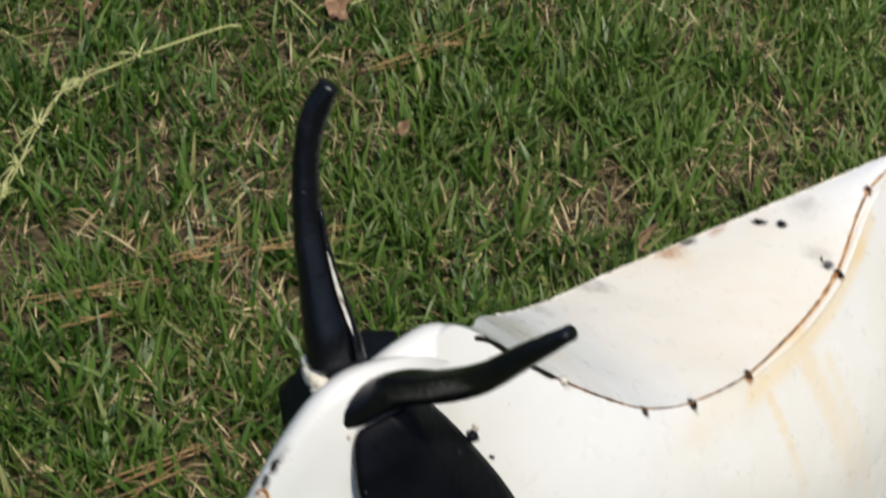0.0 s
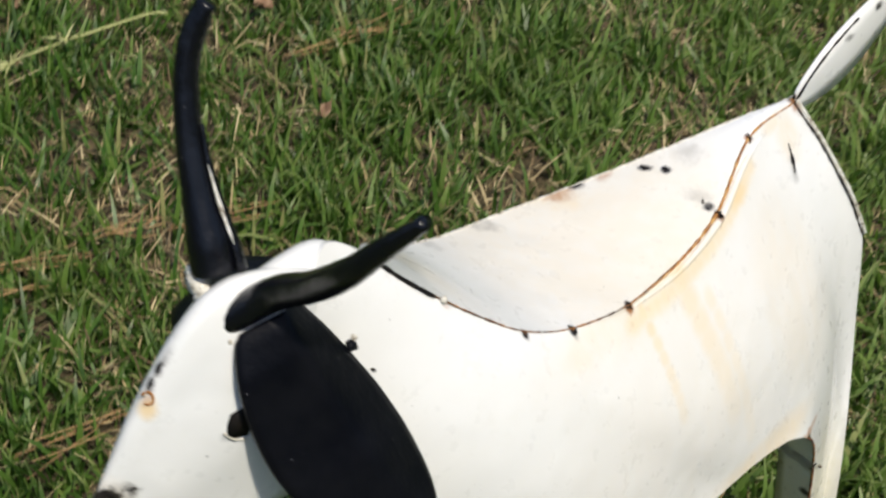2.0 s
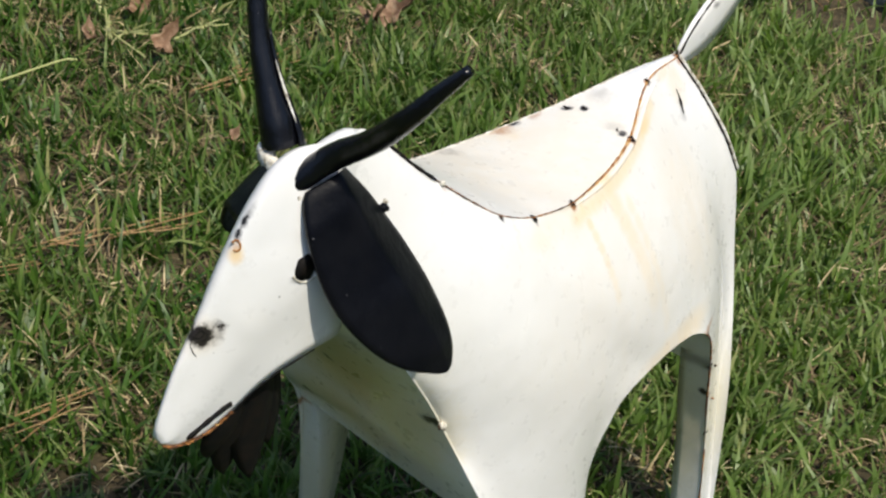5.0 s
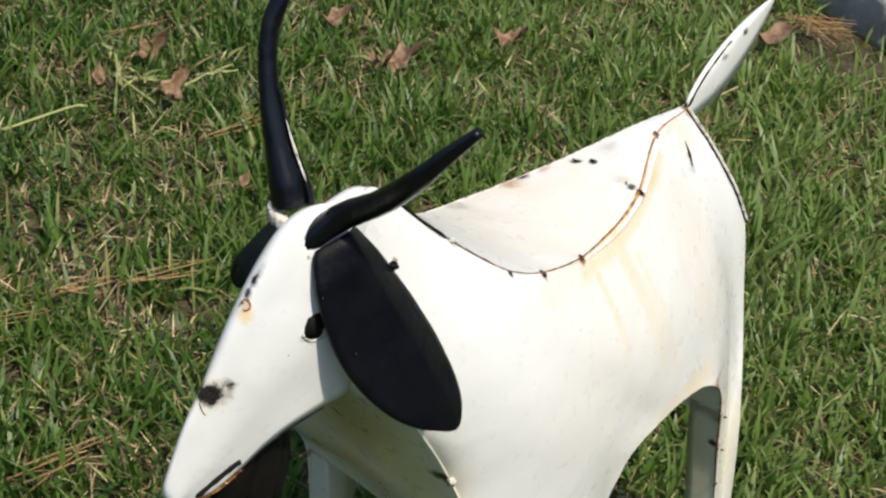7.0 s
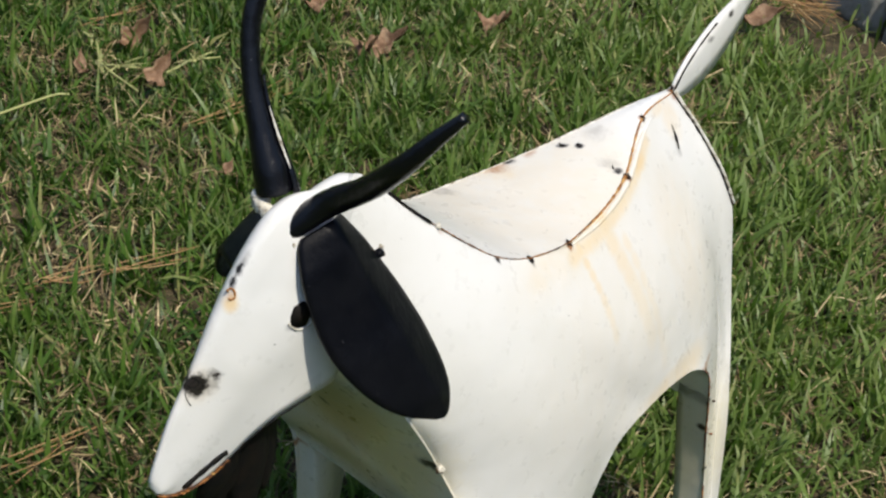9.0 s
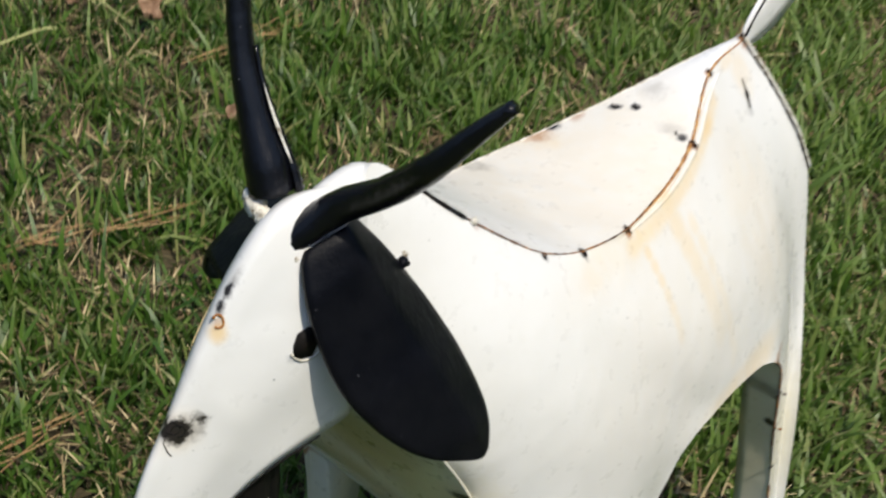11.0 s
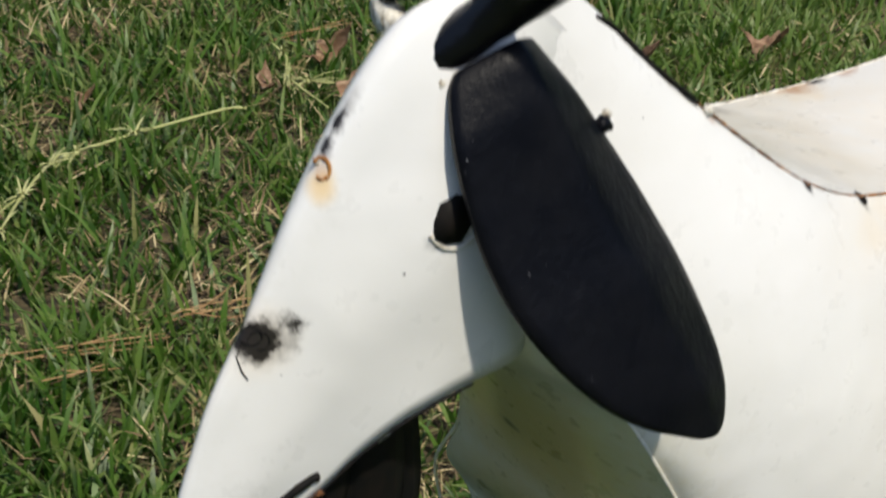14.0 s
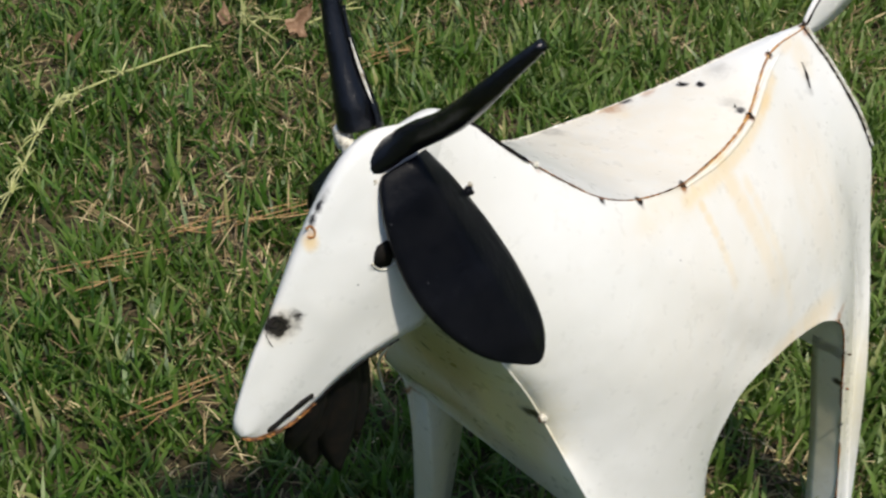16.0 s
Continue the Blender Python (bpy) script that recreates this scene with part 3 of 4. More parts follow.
# ---- statue ----
def statue():
    bm = bmesh.new()
    near, pairs = side_rows(1)
    other, _ = side_rows(-1)
    grid(bm, near, 0)
    grid(bm, [r[::-1] for r in other], 0)
    n = len(near)
    idx = lambda k: round(k / (len(pairs) - 1) * (n - 1))

    def across(a, b, m=13, push=Vector((0, 0, 0)), mat=0, fade_to=None):
        rows = []
        for i, (p, q) in enumerate(zip(a, b)):
            fade = 1.0 if fade_to is None else min(1.0, max(0.0, (p.z - fade_to) / 0.12))
            fade *= min(1.0, i / 12, (len(a) - 1 - i) / 12)
            rows.append([p.lerp(q, k / (m - 1)) + push * fade * (4 * k / (m - 1) * (1 - k / (m - 1))) for k in range(m)])
        grid(bm, rows, mat)

    # saddle, rump, chest, neck front and belly sheets between the two sides
    across([r[0] for r in near[idx(13):idx(24) + 1]], [r[0] for r in other[idx(13):idx(24) + 1]], push=Vector((0, 0, 0.004)))
    across([r[0] for r in near[idx(24):idx(30) + 1]], [r[0] for r in other[idx(24):idx(30) + 1]], push=BA * -0.02)
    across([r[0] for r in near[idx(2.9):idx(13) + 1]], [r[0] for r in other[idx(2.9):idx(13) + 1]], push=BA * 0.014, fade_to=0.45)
    across([r[-1] for r in near[idx(4.5):idx(29) + 1]], [r[-1] for r in other[idx(4.5):idx(29) + 1]])
    across([near[idx(2.9)][0], near[idx(4.5)][-1]], [other[idx(2.9)][0], other[idx(4.5)][-1]])
    # leg sheets: front face, inner face
    for rows, s in ((near, 1), (other, -1)):
        for lo, hi, outer_first in ((0, 3.4, True), (28.6, 32, False)):
            part_rows = rows[idx(lo):idx(hi) + 1]
            ring = []
            for r in part_rows:
                o, i = r[0], r[-1]
                inn = BW * ((-0.030 if outer_first else -0.044) * s)
                front, back = (o, i) if outer_first else (i, o)
                ring.append([front.lerp(front + inn, k / 4) for k in range(5)] + [back + inn * 0.15, back])
            grid(bm, ring, 0)

    # head
    vs = grid(bm, head_rings(), 0, True)
    cap(bm, vs[0][::-1], 0)
    cap(bm, vs[-1], 0)

    # ears: a long leaf with a raised ridge down its length
    eo, eu, ev = Vector((-0.1602, -0.3833, 0.8325)), Vector((0.5607, -0.3891, -0.7309)), Vector((-0.6339, -0.7696, -0.0766))
    en = eu.cross(ev).normalized()
    if en.z < 0:
        en = -en
    outline = [(-0.030, 0.044, -0.004), (-0.022, 0.051, -0.008), (0.0, 0.059, -0.018), (0.026, 0.0645, -0.0265), (0.055, 0.067, -0.034), (0.085, 0.064, -0.0375),
               (0.112, 0.0555, -0.037), (0.135, 0.043, -0.0345), (0.153, 0.027, -0.029), (0.165, 0.0105, -0.021), (0.1715, 0.001, -0.0145), (0.174, -0.005, -0.009)]
    rows_t, rows_b = [], []
    for q in glide(outline, 44):
        u, hi, lo = q
        mid = lo + (hi - lo) * 0.42
        rt, rb = [], []
        for k in range(17):
            s = k / 16
            v = hi + (lo - hi) * s
            e = 1 - abs(v - mid) / max(1e-4, (hi - mid) if v > mid else (mid - lo))
            lift = 0.019 * min(1, (hi - lo) / 0.06) * (0.85 * e + 0.15 * math.sin(e * math.pi / 2)) * (0.4 + 0.6 * min(1.0, (0.17 - u) / 0.08))
            base = eo + eu * u + ev * v + Vector((0, 0.75, -0.65)) * (0.042 * max(0.0, u) / 0.168) + en * (0.016 * max(0.0, 1 - (u + 0.028) / 0.10) ** 1.5)
            rt.append(base + en * lift)
            rb.append(base + en * (lift - 0.004))
        rows_t.append(rt)
        rows_b.append(rb)
    us = [q[0] for q in glide(outline, 44)]
    for far in (False, True):
        ring = []
        for u, t, b in zip(us, rows_t, rows_b):
            line = t + b[::-1]
            if far:
                k = min(1.0, max(0.0, (u + 0.01) / 0.06))
                line = [p - HL * (2 * (p - HO).dot(HL) + 0.041 * k) - HF * 0.032 * k + Vector((0, 0, -0.012 * k - 0.050 * (1 - k))) for p in line]
            ring.append(line)
        e = grid(bm, ring, 1, True)
        cap(bm, e[0], 1)
        cap(bm, e[-1], 1)
    # welded tabs that hold the ear and a stub beneath it
    blob(bm, eo + eu * 0.020 - ev * 0.031, 0.0045, 1, 5)
    blob(bm, eo + eu * 0.016 - ev * 0.036, 0.0025, 3, 6)

    # eye opening: an irregular dark plate set on the cheek, with a pale rim under it
    ring = []
    for a, r in zip([math.tau * k / 9 for k in range(9)], (0.95, 1.1, 1.0, 0.9, 1.05, 0.9, 1.1, 0.95, 1.0)):
        ring.append((0.0115 + 0.0100 * r * math.cos(a) - 0.004 * math.sin(a), 0.7955 + 0.0118 * r * math.sin(a)))
    e = grid(bm, [[skin(f, z, -0.004) for f, z in ring], [skin(f, z, 0.0018) for f, z in ring]], 4, True)
    mid = bm.verts.new(skin(0.0115, 0.7955, 0.0018))
    for k in range(9):
        cap(bm, (e[1][k], e[1][(k + 1) % 9], mid), 4)
    tube(bm, [skin(0.0115 + 0.0125 * math.cos(a), 0.7945 + 0.0135 * math.sin(a), 0.0006) for a in np.linspace(3.6, 5.9, 14)], 0.0011, 3, 5, 1, 0.5, 77)

    # horns
    right = [(-0.214, -0.402, 0.858), (-0.177, -0.401, 0.890), (-0.146, -0.421, 0.921), (-0.121, -0.445, 0.959), (-0.0985, -0.4525, 0.9895), (-0.077, -0.457, 1.0155)]
    left = [(-0.223, -0.372, 0.880), (-0.227, -0.367, 0.898), (-0.236, -0.356, 0.926), (-0.245, -0.343, 0.958), (-0.250, -0.330, 0.990), (-0.250, -0.321, 1.014), (-0.246, -0.315, 1.032), (-0.240, -0.310, 1.047)]
    wide = [0.0150, 0.0148, 0.0128, 0.0110, 0.0088, 0.0058]
    path = glide(right, 40)
    tube(bm, path, [r for r, in glide([(w,) for w in wide], 40)], 6, 14, 0.8, 0.02, 3)
    path = glide(left, 44)
    wide = [0.0195, 0.0180, 0.0138, 0.0106, 0.0096, 0.0092, 0.0084, 0.0070]
    tube(bm, path, [r for r, in glide([(w,) for w in wide], 44)], 6, 14, 0.85, 0.02, 4)
    # the folded flange of that horn
    radius = [r for r, in glide([(w,) for w in wide], 44)]
    fold = [Vector(p) + (HL * 0.80 - HF * 0.62) * radius[k + 1] for k, p in enumerate(path[1:22])]
    tube(bm, fold, [0.0062 - 0.00022 * k for k in range(21)], 6, 10, 0.55, 0.08, 62)
    # pale strip along its crease: the gloss highlight, drawn in, and bare worn metal
    tube(bm, [p + HL * 0.0036 + HF * 0.0026 for p in fold[6:17]], [0.0002, 0.0008, 0.0013, 0.0017, 0.0019, 0.0020, 0.0017, 0.0018, 0.0013, 0.0009, 0.0002], 3, 7, 0.6, 0.35, 61)
    # lumpy white welds round the horn roots
    for k, (x, y, z, r) in enumerate(((-0.232, -0.383, 0.872, 0.0080), (-0.226, -0.389, 0.870, 0.0070), (-0.236, -0.377, 0.877, 0.0060), (-0.209, -0.368, 0.884, 0.0050), (-0.211, -0.412, 0.858, 0.0036), (-0.203, -0.415, 0.856, 0.0030))):
        blob(bm, (x, y, z), r, 3, 40 + k)

    # beard: hanging pointed blades under the jaw
    for k, (f0, l0, f1, l1, zl, wd) in enumerate(((0.060, 0.004, 0.080, 0.000, 0.585, 0.020), (0.045, -0.004, 0.052, -0.008, 0.540, 0.022), (0.030, 0.003, 0.032, 0.004, 0.533, 0.021), (0.012, -0.002, 0.006, -0.004, 0.560, 0.018))):
        rows = []
        for i in range(13):
            v = i / 12
            w = wd * (0.75 + 0.5 * math.sin(v * 2.2)) * (1 - v ** 4) + 0.0015
            f, l, z = f0 + (f1 - f0) * v, l0 + (l1 - l0) * v, 0.668 + (zl - 0.668) * v
            rows.append([head(f + w * c, l + 0.5 * w * (1 - abs(c)) * s + 0.004 * math.sin(v * 4 + k), z) for c, s in ((-1, 0), (-0.5, 1), (0, 0.8), (0.5, 1), (1, 0), (0.5, -0.6), (0, -0.8), (-0.5, -0.6))])
        e = grid(bm, rows, 4, True)
        cap(bm, e[0], 4)
        cap(bm, e[-1], 4)

    # tail: a folded leaf
    tb, tt = body(-0.004, 0, 0.698), body(-0.198, 0, 0.788)
    ax = (tt - tb).normalized()
    side = ax.cross(BW).normalized()
    if side.z < 0:
        side = -side
    rows = []
    for i in range(26):
        v = i / 25
        w = 0.034 * (max(0.0, math.sin(v ** 0.85 * math.pi)) ** 0.8) + 0.005 * (1 - v) + 0.0015
        c = tb.lerp(tt, v) - side * (0.006 * math.sin(v * 3.1))
        lean = side - BW * 0.06
        rows.append([c + lean * (w * 0.9) + BW * 0.001, c + lean * (w * 0.35) + BW * w * 0.10, c - lean * (w * 0.3) + BW * w * 0.12, c - lean * w + BW * 0.001,
                     c - lean * w - BW * 0.001, c - lean * (w * 0.3) - BW * w * 0.12, c + lean * (w * 0.35) - BW * w * 0.12, c + lean * (w * 0.9) - BW * 0.001])
    e = grid(bm, rows, 0, True)
    cap(bm, e[0], 0)
    cap(bm, e[-1], 0)
    tube(bm, [tb.lerp(tt, v) + (side - BW * 0.06) * 0.034 * math.sin(max(0.02, v) ** 0.85 * math.pi) ** 0.8 * 0.86 + BW * 0.0035 - side * (0.006 * math.sin(v * 3.1)) for v in np.linspace(0.0, 0.5, 16)], 0.0011, 4, 5, 1, 0.4, 1)

    # weld seams as thin raised beads
    def seam(points, r, seed, mat=2, n=60, rough=0.45):
        tube(bm, [body(*p) for p in glide(points, n)], r, mat, 6, 1.0, rough, seed)
    back = [o for o, i, b in pairs[14:25]]
    chest = [o for o, i, b in pairs[3:11]]
    rump = [o for o, i, b in pairs[24:29]]
    leg = [i for o, i, b in pairs[26:33]]
    for s in (1, -1):
        seam([(a, w * s, z + 0.0003) for a, w, z in (back[:8] if s > 0 else back[3:])], 0.0008, 11 + s, 2 if s > 0 else 3, n=110)
        seam([(a, (w + 0.001) * s, z) for a, w, z in chest], 0.0012, 21 + s, 0, rough=0.1)
        seam([(a, (w + 0.001) * s, z) for a, w, z in rump], 0.0012, 31 + s, 4)
        seam([(a - 0.006, (w - 0.001) * s, z) for a, w, z in rump], 0.0023, 35 + s, 3, rough=0.12)
        seam([(a, w * s, z) for a, w, z in leg], 0.0013, 41 + s)
    jaw = [(b[0], c, b[1]) for a, b, c, d in STATIONS]
    tube(bm, [head(q[0], q[1] + 0.0004, q[2] - 0.0008) for q in glide(jaw[5:11], 40)], 0.0008, 4, 6, 1, 0.5, 51)
    tube(bm, [head(q[0], q[1] + 0.0005, q[2] - 0.001) for q in glide(jaw[9:], 30)], 0.0013, 2, 6, 1, 0.5, 52)
    # mouth line, a painted black stroke proud of the sheet
    tube(bm, [skin(f, z, 0.0003) for f, z in glide([(0.076, 0.6660), (0.080, 0.6655), (0.092, 0.6585), (0.103, 0.6520), (0.118, 0.6425)], 24)], [0.0016] + [0.0026 + 0.0003 * math.sin(k) for k in range(22)] + [0.0012], 4, 8)
    # rust flakes and a loose weld wire along the jaw edge
    rnd = random.Random(77)
    for q in glide(jaw[9:12], 26):
        blob(bm, head(q[0] + rnd.uniform(-0.003, 0.003), q[1] + 0.0006, q[2] - 0.0008), rnd.uniform(0.0008, 0.0017), rnd.choice((5, 5, 2)), rnd.randrange(99), (1.6, 0.7, 0.6))
    tube(bm, [head(q[0] + 0.001, q[1] - 0.002, q[2] - 0.0035) for q in glide(jaw[7:10], 20)], 0.0009, 3, 6, 1, 0.3, 53)
    # burnt weld strokes across the seams
    rnd = random.Random(31)
    for c in (S1, S2, S3, S4 + BW * 0.004, S4 - BW * 0.016, S5, body(0.175, -0.019, 0.692), body(0.188, -0.036, 0.691)):
        for k in range(3):
            d = BA * rnd.uniform(-0.004, 0.004) + (BW * 0.8 + Vector((0, 0, -0.6))) * rnd.uniform(0.002, 0.006)
            tube(bm, [c - d * 0.8, c + Vector((0, 0, 0.0006)), c + d], [0.0003, 0.0008, 0.0003], 4, 5, 1, 0.4, k)
    for a0, z0, a1, z1 in ((0.033, 0.680, 0.037, 0.655), (0.626, 0.776, 0.624, 0.775), (0.60, 0.735, 0.599, 0.734)):
        tube(bm, [flank(a0, z0, 0.0004), flank((a0 + a1) / 2, (z0 + z1) / 2, 0.0004), flank(a1, z1, 0.0004)], 0.0013, 4, 5, 1, 0.4, 3)
    tube(bm, [body(*p) + Vector((0, 0, -0.0004)) for p in glide([(0.345, 0.0782, 0.689), (0.265, 0.0682, 0.683), (0.184, 0.0502, 0.687), (0.094, 0.0147, 0.710), (0.004, 0.004, 0.7045)], 60)], [r for r, in glide([(0.0009,), (0.0014,), (0.0017,), (0.0013,), (0.0008,)], 60)], 5, 6, 1, 0.3, 12)
    # rolled lip of the flank sheet just under the seam
    tube(bm, [body(a, w + 0.0040, z - 0.0058) for a, w, z in glide([(0.360, 0.077, 0.691), (0.265, 0.068, 0.683), (0.184, 0.050, 0.687), (0.120, 0.026, 0.703), (0.060, 0.008, 0.708)], 60)], [r for r, in glide([(0.0006,), (0.0030,), (0.0044,), (0.0036,), (0.0006,)], 60)], 0, 12)
    # crest over the neck, from the poll down to the open seam
    tube(bm, [body(a, 0, z) for a, z in glide([(0.690, 0.853), (0.660, 0.857), (0.636, 0.856), (0.612, 0.841), (0.585, 0.814), (0.556, 0.788)], 26)], [r for r, in glide([(0.013,), (0.0135,), (0.0125,), (0.007,), (0.0025,), (0.001,)], 26)], 0, 14)
    tube(bm, [body(a, w + 0.0012, z + 0.0016) for a, w, z in glide([(0.612, 0.010, 0.850), (0.597, 0.014, 0.840), (0.576, 0.026, 0.817), (0.553, 0.040, 0.795)], 20)], [0.0007] + [0.0019] * 18 + [0.0007], 4, 6, 1, 0.2, 5)
    # short burnt ticks across the weld of the near rear leg
    for k, (a, w, z) in enumerate(((0.062, 0.1665, 0.345), (0.050, 0.170, 0.285), (0.045, 0.178, 0.225))):
        c = body(a, w + 0.001, z)
        tube(bm, [c - BA * 0.007, c + BW * 0.001, c + BA * 0.007], [0.0004, 0.0011, 0.0004], 4, 5, 1, 0.4, 70 + k)
    # weld lumps along the seams
    for k, (c, r) in enumerate(((S1, 0.0035), (S2, 0.0035), (S3, 0.004), (S4, 0.004), (S4 - BW * 0.016, 0.0028), (S5, 0.0038), (body(0.0, 0.0, 0.702), 0.006), (body(0.052, 0.171, 0.34), 0.004), (body(0.042, 0.175, 0.28), 0.004))):
        blob(bm, c, r * 0.5, 2, k, (1.2, 1, 0.6))
    for k, (c, r) in enumerate(((CHEST + BW * 0.002, 0.005), (body(0.545, 0.043, 0.79), 0.0035), (EYE + HF * 0.002 + Vector((0, 0, -0.015)), 0.003))):
        blob(bm, c, r, 3, k + 20)
    blob(bm, skin(0.0655, 0.828, -0.0002), 0.0016, 3, 29, (1, 1, 1.4))
    # open wire loop of weld on the brow, and the burnt weld crater on the muzzle
    tube(bm, [skin(0.0645 + 0.0034 * math.cos(a), 0.825 + 0.0050 * math.sin(a), 0.0002) for a in np.linspace(0.6, 5.4, 18)], 0.0010, 5, 6, 1, 0.35, 8)
    for k in range(2):
        tube(bm, [skin(0.104 + 0.003 * k - 0.004 + 0.0045 * math.cos(a + k), 0.747 + 0.003 * math.sin(2.0 * k) + 0.0045 * math.sin(a + k), 0.0004) for a in np.linspace(0, 5.0, 14)], 0.0004, 4, 6, 1, 0.4, 9 + k)
    tube(bm, [skin(f, z, 0.0003) for f, z in ((0.107, 0.746), (0.110, 0.740), (0.109, 0.733), (0.107, 0.729))], 0.0004, 4, 5)
    bmesh.ops.recalc_face_normals(bm, faces=bm.faces)
    me = bpy.data.meshes.new("goat_statue")
    bm.to_mesh(me)
    bm.free()
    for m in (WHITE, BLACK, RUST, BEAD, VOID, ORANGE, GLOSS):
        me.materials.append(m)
    tagged(new("goat_statue", me), "rust-stained white sheet-metal goat statue with black horns standing on lawn", "statue")


statue()


# ---- lawn ----
def blades(name, count, area, length, width, lean, mat, seed, label, lift=0.0, patchy=1.0, hole=None, cover=0.72):
    """Tapered bent blades, three segments each."""
    rng = np.random.default_rng(seed)
    x = rng.uniform(area[0], area[1], count)
    y = rng.uniform(area[2], area[3], count)
    # tufts: pull the blades toward scattered centres
    tuft = rng.uniform(0, 1, (count // 14 + 1, 2)) * (area[1] - area[0], area[3] - area[2]) + (area[0], area[2])
    pick = rng.integers(0, len(tuft), count)
    spread = rng.normal(0, 0.019, (count, 2))
    use = rng.uniform(0, 1, count) < 0.84
    vigour = np.where(use, (0.55 + 0.75 * rng.beta(1.6, 1.8, len(tuft)))[pick], 0.8)
    outward = np.where(use, np.arctan2(spread[:, 1], spread[:, 0]) + rng.normal(0, 0.9, count), rng.uniform(0, math.tau, count))
    x[use], y[use] = tuft[pick[use], 0] + spread[use, 0], tuft[pick[use], 1] + spread[use, 1]
    # bare, thatchy patches: thin the blades there
    worn = np.array([0.62 * noise.noise(Vector((a * 4.5, b * 4.5, 1.7))) + 0.75 * noise.noise(Vector((a * 15, b * 15, 5.2))) + 0.35 * noise.noise(Vector((a * 34, b * 34, 8.2))) for a, b in zip(x, y)])
    keep = rng.uniform(0, 1, count) < np.clip(cover - patchy * worn * 0.95, 0.06, 1.0)
    bed = np.hypot((x - 1.02) / 0.34, (y - 1.82) / 0.30)     # bare mulch beside the blocks
    keep &= rng.uniform(0, 1, count) < np.clip(bed ** 3, 0.08, 1.0)
    if hole is not None:    # the finer grass stands here, thinning out towards the far lawn
        inside = (x > hole[0]) & (x < hole[1]) & (y > hole[2]) & (y < hole[3])
        keep &= ~inside & (rng.uniform(0, 1, count) < np.clip(1.35 - np.hypot(x, y - 1.2) / 4.6, 0, 1))
    x, y, vigour, outward = x[keep], y[keep], vigour[keep], outward[keep]
    count = len(x)
    z = np.array([height(a, b) for a, b in zip(x, y)]) + lift * rng.uniform(0, 1, count)
    L = length[0] + (length[1] - length[0]) * rng.beta(2, 2.5, count)
    L = L * vigour
    W = rng.uniform(width[0], width[1], count) * (0.45 + 0.6 * vigour)
    th = outward
    l0 = np.radians(rng.uniform(lean[0], lean[1], count))
    bend = np.radians(rng.uniform(lean[2], lean[3], count))
    d = np.stack([np.cos(th), np.sin(th), np.zeros(count)], 1)
    tw = rng.uniform(-0.9, 0.9, count)
    sd = np.stack([-np.sin(th + tw), np.cos(th + tw), 0.25 * np.sin(5 * th)], 1)
    pos = np.stack([x, y, z - 0.004], 1)
    verts = np.zeros((count, 7, 3))
    taper = (0.75, 1.0, 0.78, 0.0)
    at = np.zeros((count, 7))
    for k in range(4):
        w = (W * taper[k] / 2)[:, None]
        if k < 3:
            verts[:, 2 * k] = pos - sd * w
            verts[:, 2 * k + 1] = pos + sd * w
            at[:, 2 * k:2 * k + 2] = k / 3
            a = l0 + bend * k / 3
            pos = pos + (d * np.sin(a)[:, None] + np.array([0, 0, 1.0]) * np.cos(a)[:, None]) * (L / 3)[:, None]
        else:
            verts[:, 6] = pos
            at[:, 6] = 1
    low = np.array([height(a, b) for a, b in zip(verts[:, 6, 0], verts[:, 6, 1])])
    verts[:, 6, 2] = np.maximum(verts[:, 6, 2], low + 0.004)
    verts[:, 4:6, 2] = np.maximum(verts[:, 4:6, 2], low[:, None] + 0.004)
    me = bpy.data.meshes.new(name)
    me.vertices.add(count * 7)
    me.vertices.foreach_set("co", verts.reshape(-1))
    base = np.arange(count)[:, None] * 7
    loops = np.concatenate([base + np.array([0, 1, 3, 2]), base + np.array([2, 3, 5, 4]), base + np.array([4, 5, 6])], 1).reshape(-1)
    starts = (np.arange(count)[:, None] * 11 + np.array([0, 4, 8])).reshape(-1)
    me.loops.add(len(loops))
    me.loops.foreach_set("vertex_index", loops.astype(np.int32))
    me.polygons.add(count * 3)
    me.polygons.foreach_set("loop_start", starts.astype(np.int32))
    me.polygons.foreach_set("use_smooth", np.ones(count * 3, bool))
    att = me.attributes.new("along", "FLOAT", "POINT")
    att.data.foreach_set("value", at.reshape(-1).astype(np.float32))
    me.update(calc_edges=True)
    me.validate()
    me.materials.append(mat)
    tagged(new(name, me), label, "grass", kind="stuff")


LAWN = (-1.75, 1.75, -0.55, 3.1)
blades("lawn_grass", 160000, LAWN, (0.035, 0.125), (0.0040, 0.0090), (0, 48, 5, 72), GRASS, 1, "green lawn grass blades, uneven and tufted")
blades("dry_thatch", 110000, LAWN, (0.02, 0.085), (0.0012, 0.0038), (40, 88, 0, 35), THATCH, 2, "dry tan thatch and dead blades lying in the lawn", 0.036, -1.5, cover=0.36)


blades("lawn_grass", 190000, (-4.8, 4.8, -3.6, 6.0), (0.04, 0.115), (0.009, 0.017), (10, 60, 15, 90), GRASS, 5, "coarser green lawn grass round the statue's patch", hole=LAWN)
blades("dry_thatch", 90000, (-4.8, 4.8, -3.6, 6.0), (0.04, 0.11), (0.003, 0.008), (40, 88, 0, 35), THATCH, 6, "dry tan thatch scattered through the wider lawn", 0.050, -1.2, hole=LAWN, cover=0.5)


# ---- litter on the lawn ----
def mesh_thing(name, bm, mat, label, category, group="", at=(0, 0, 0)):
    bmesh.ops.recalc_face_normals(bm, faces=bm.faces)
    me = bpy.data.meshes.new(name)
    bm.to_mesh(me)
    bm.free()
    me.materials.append(mat)
    ob = tagged(new(name, me), label, category, group)
    ob.location = at
    return ob


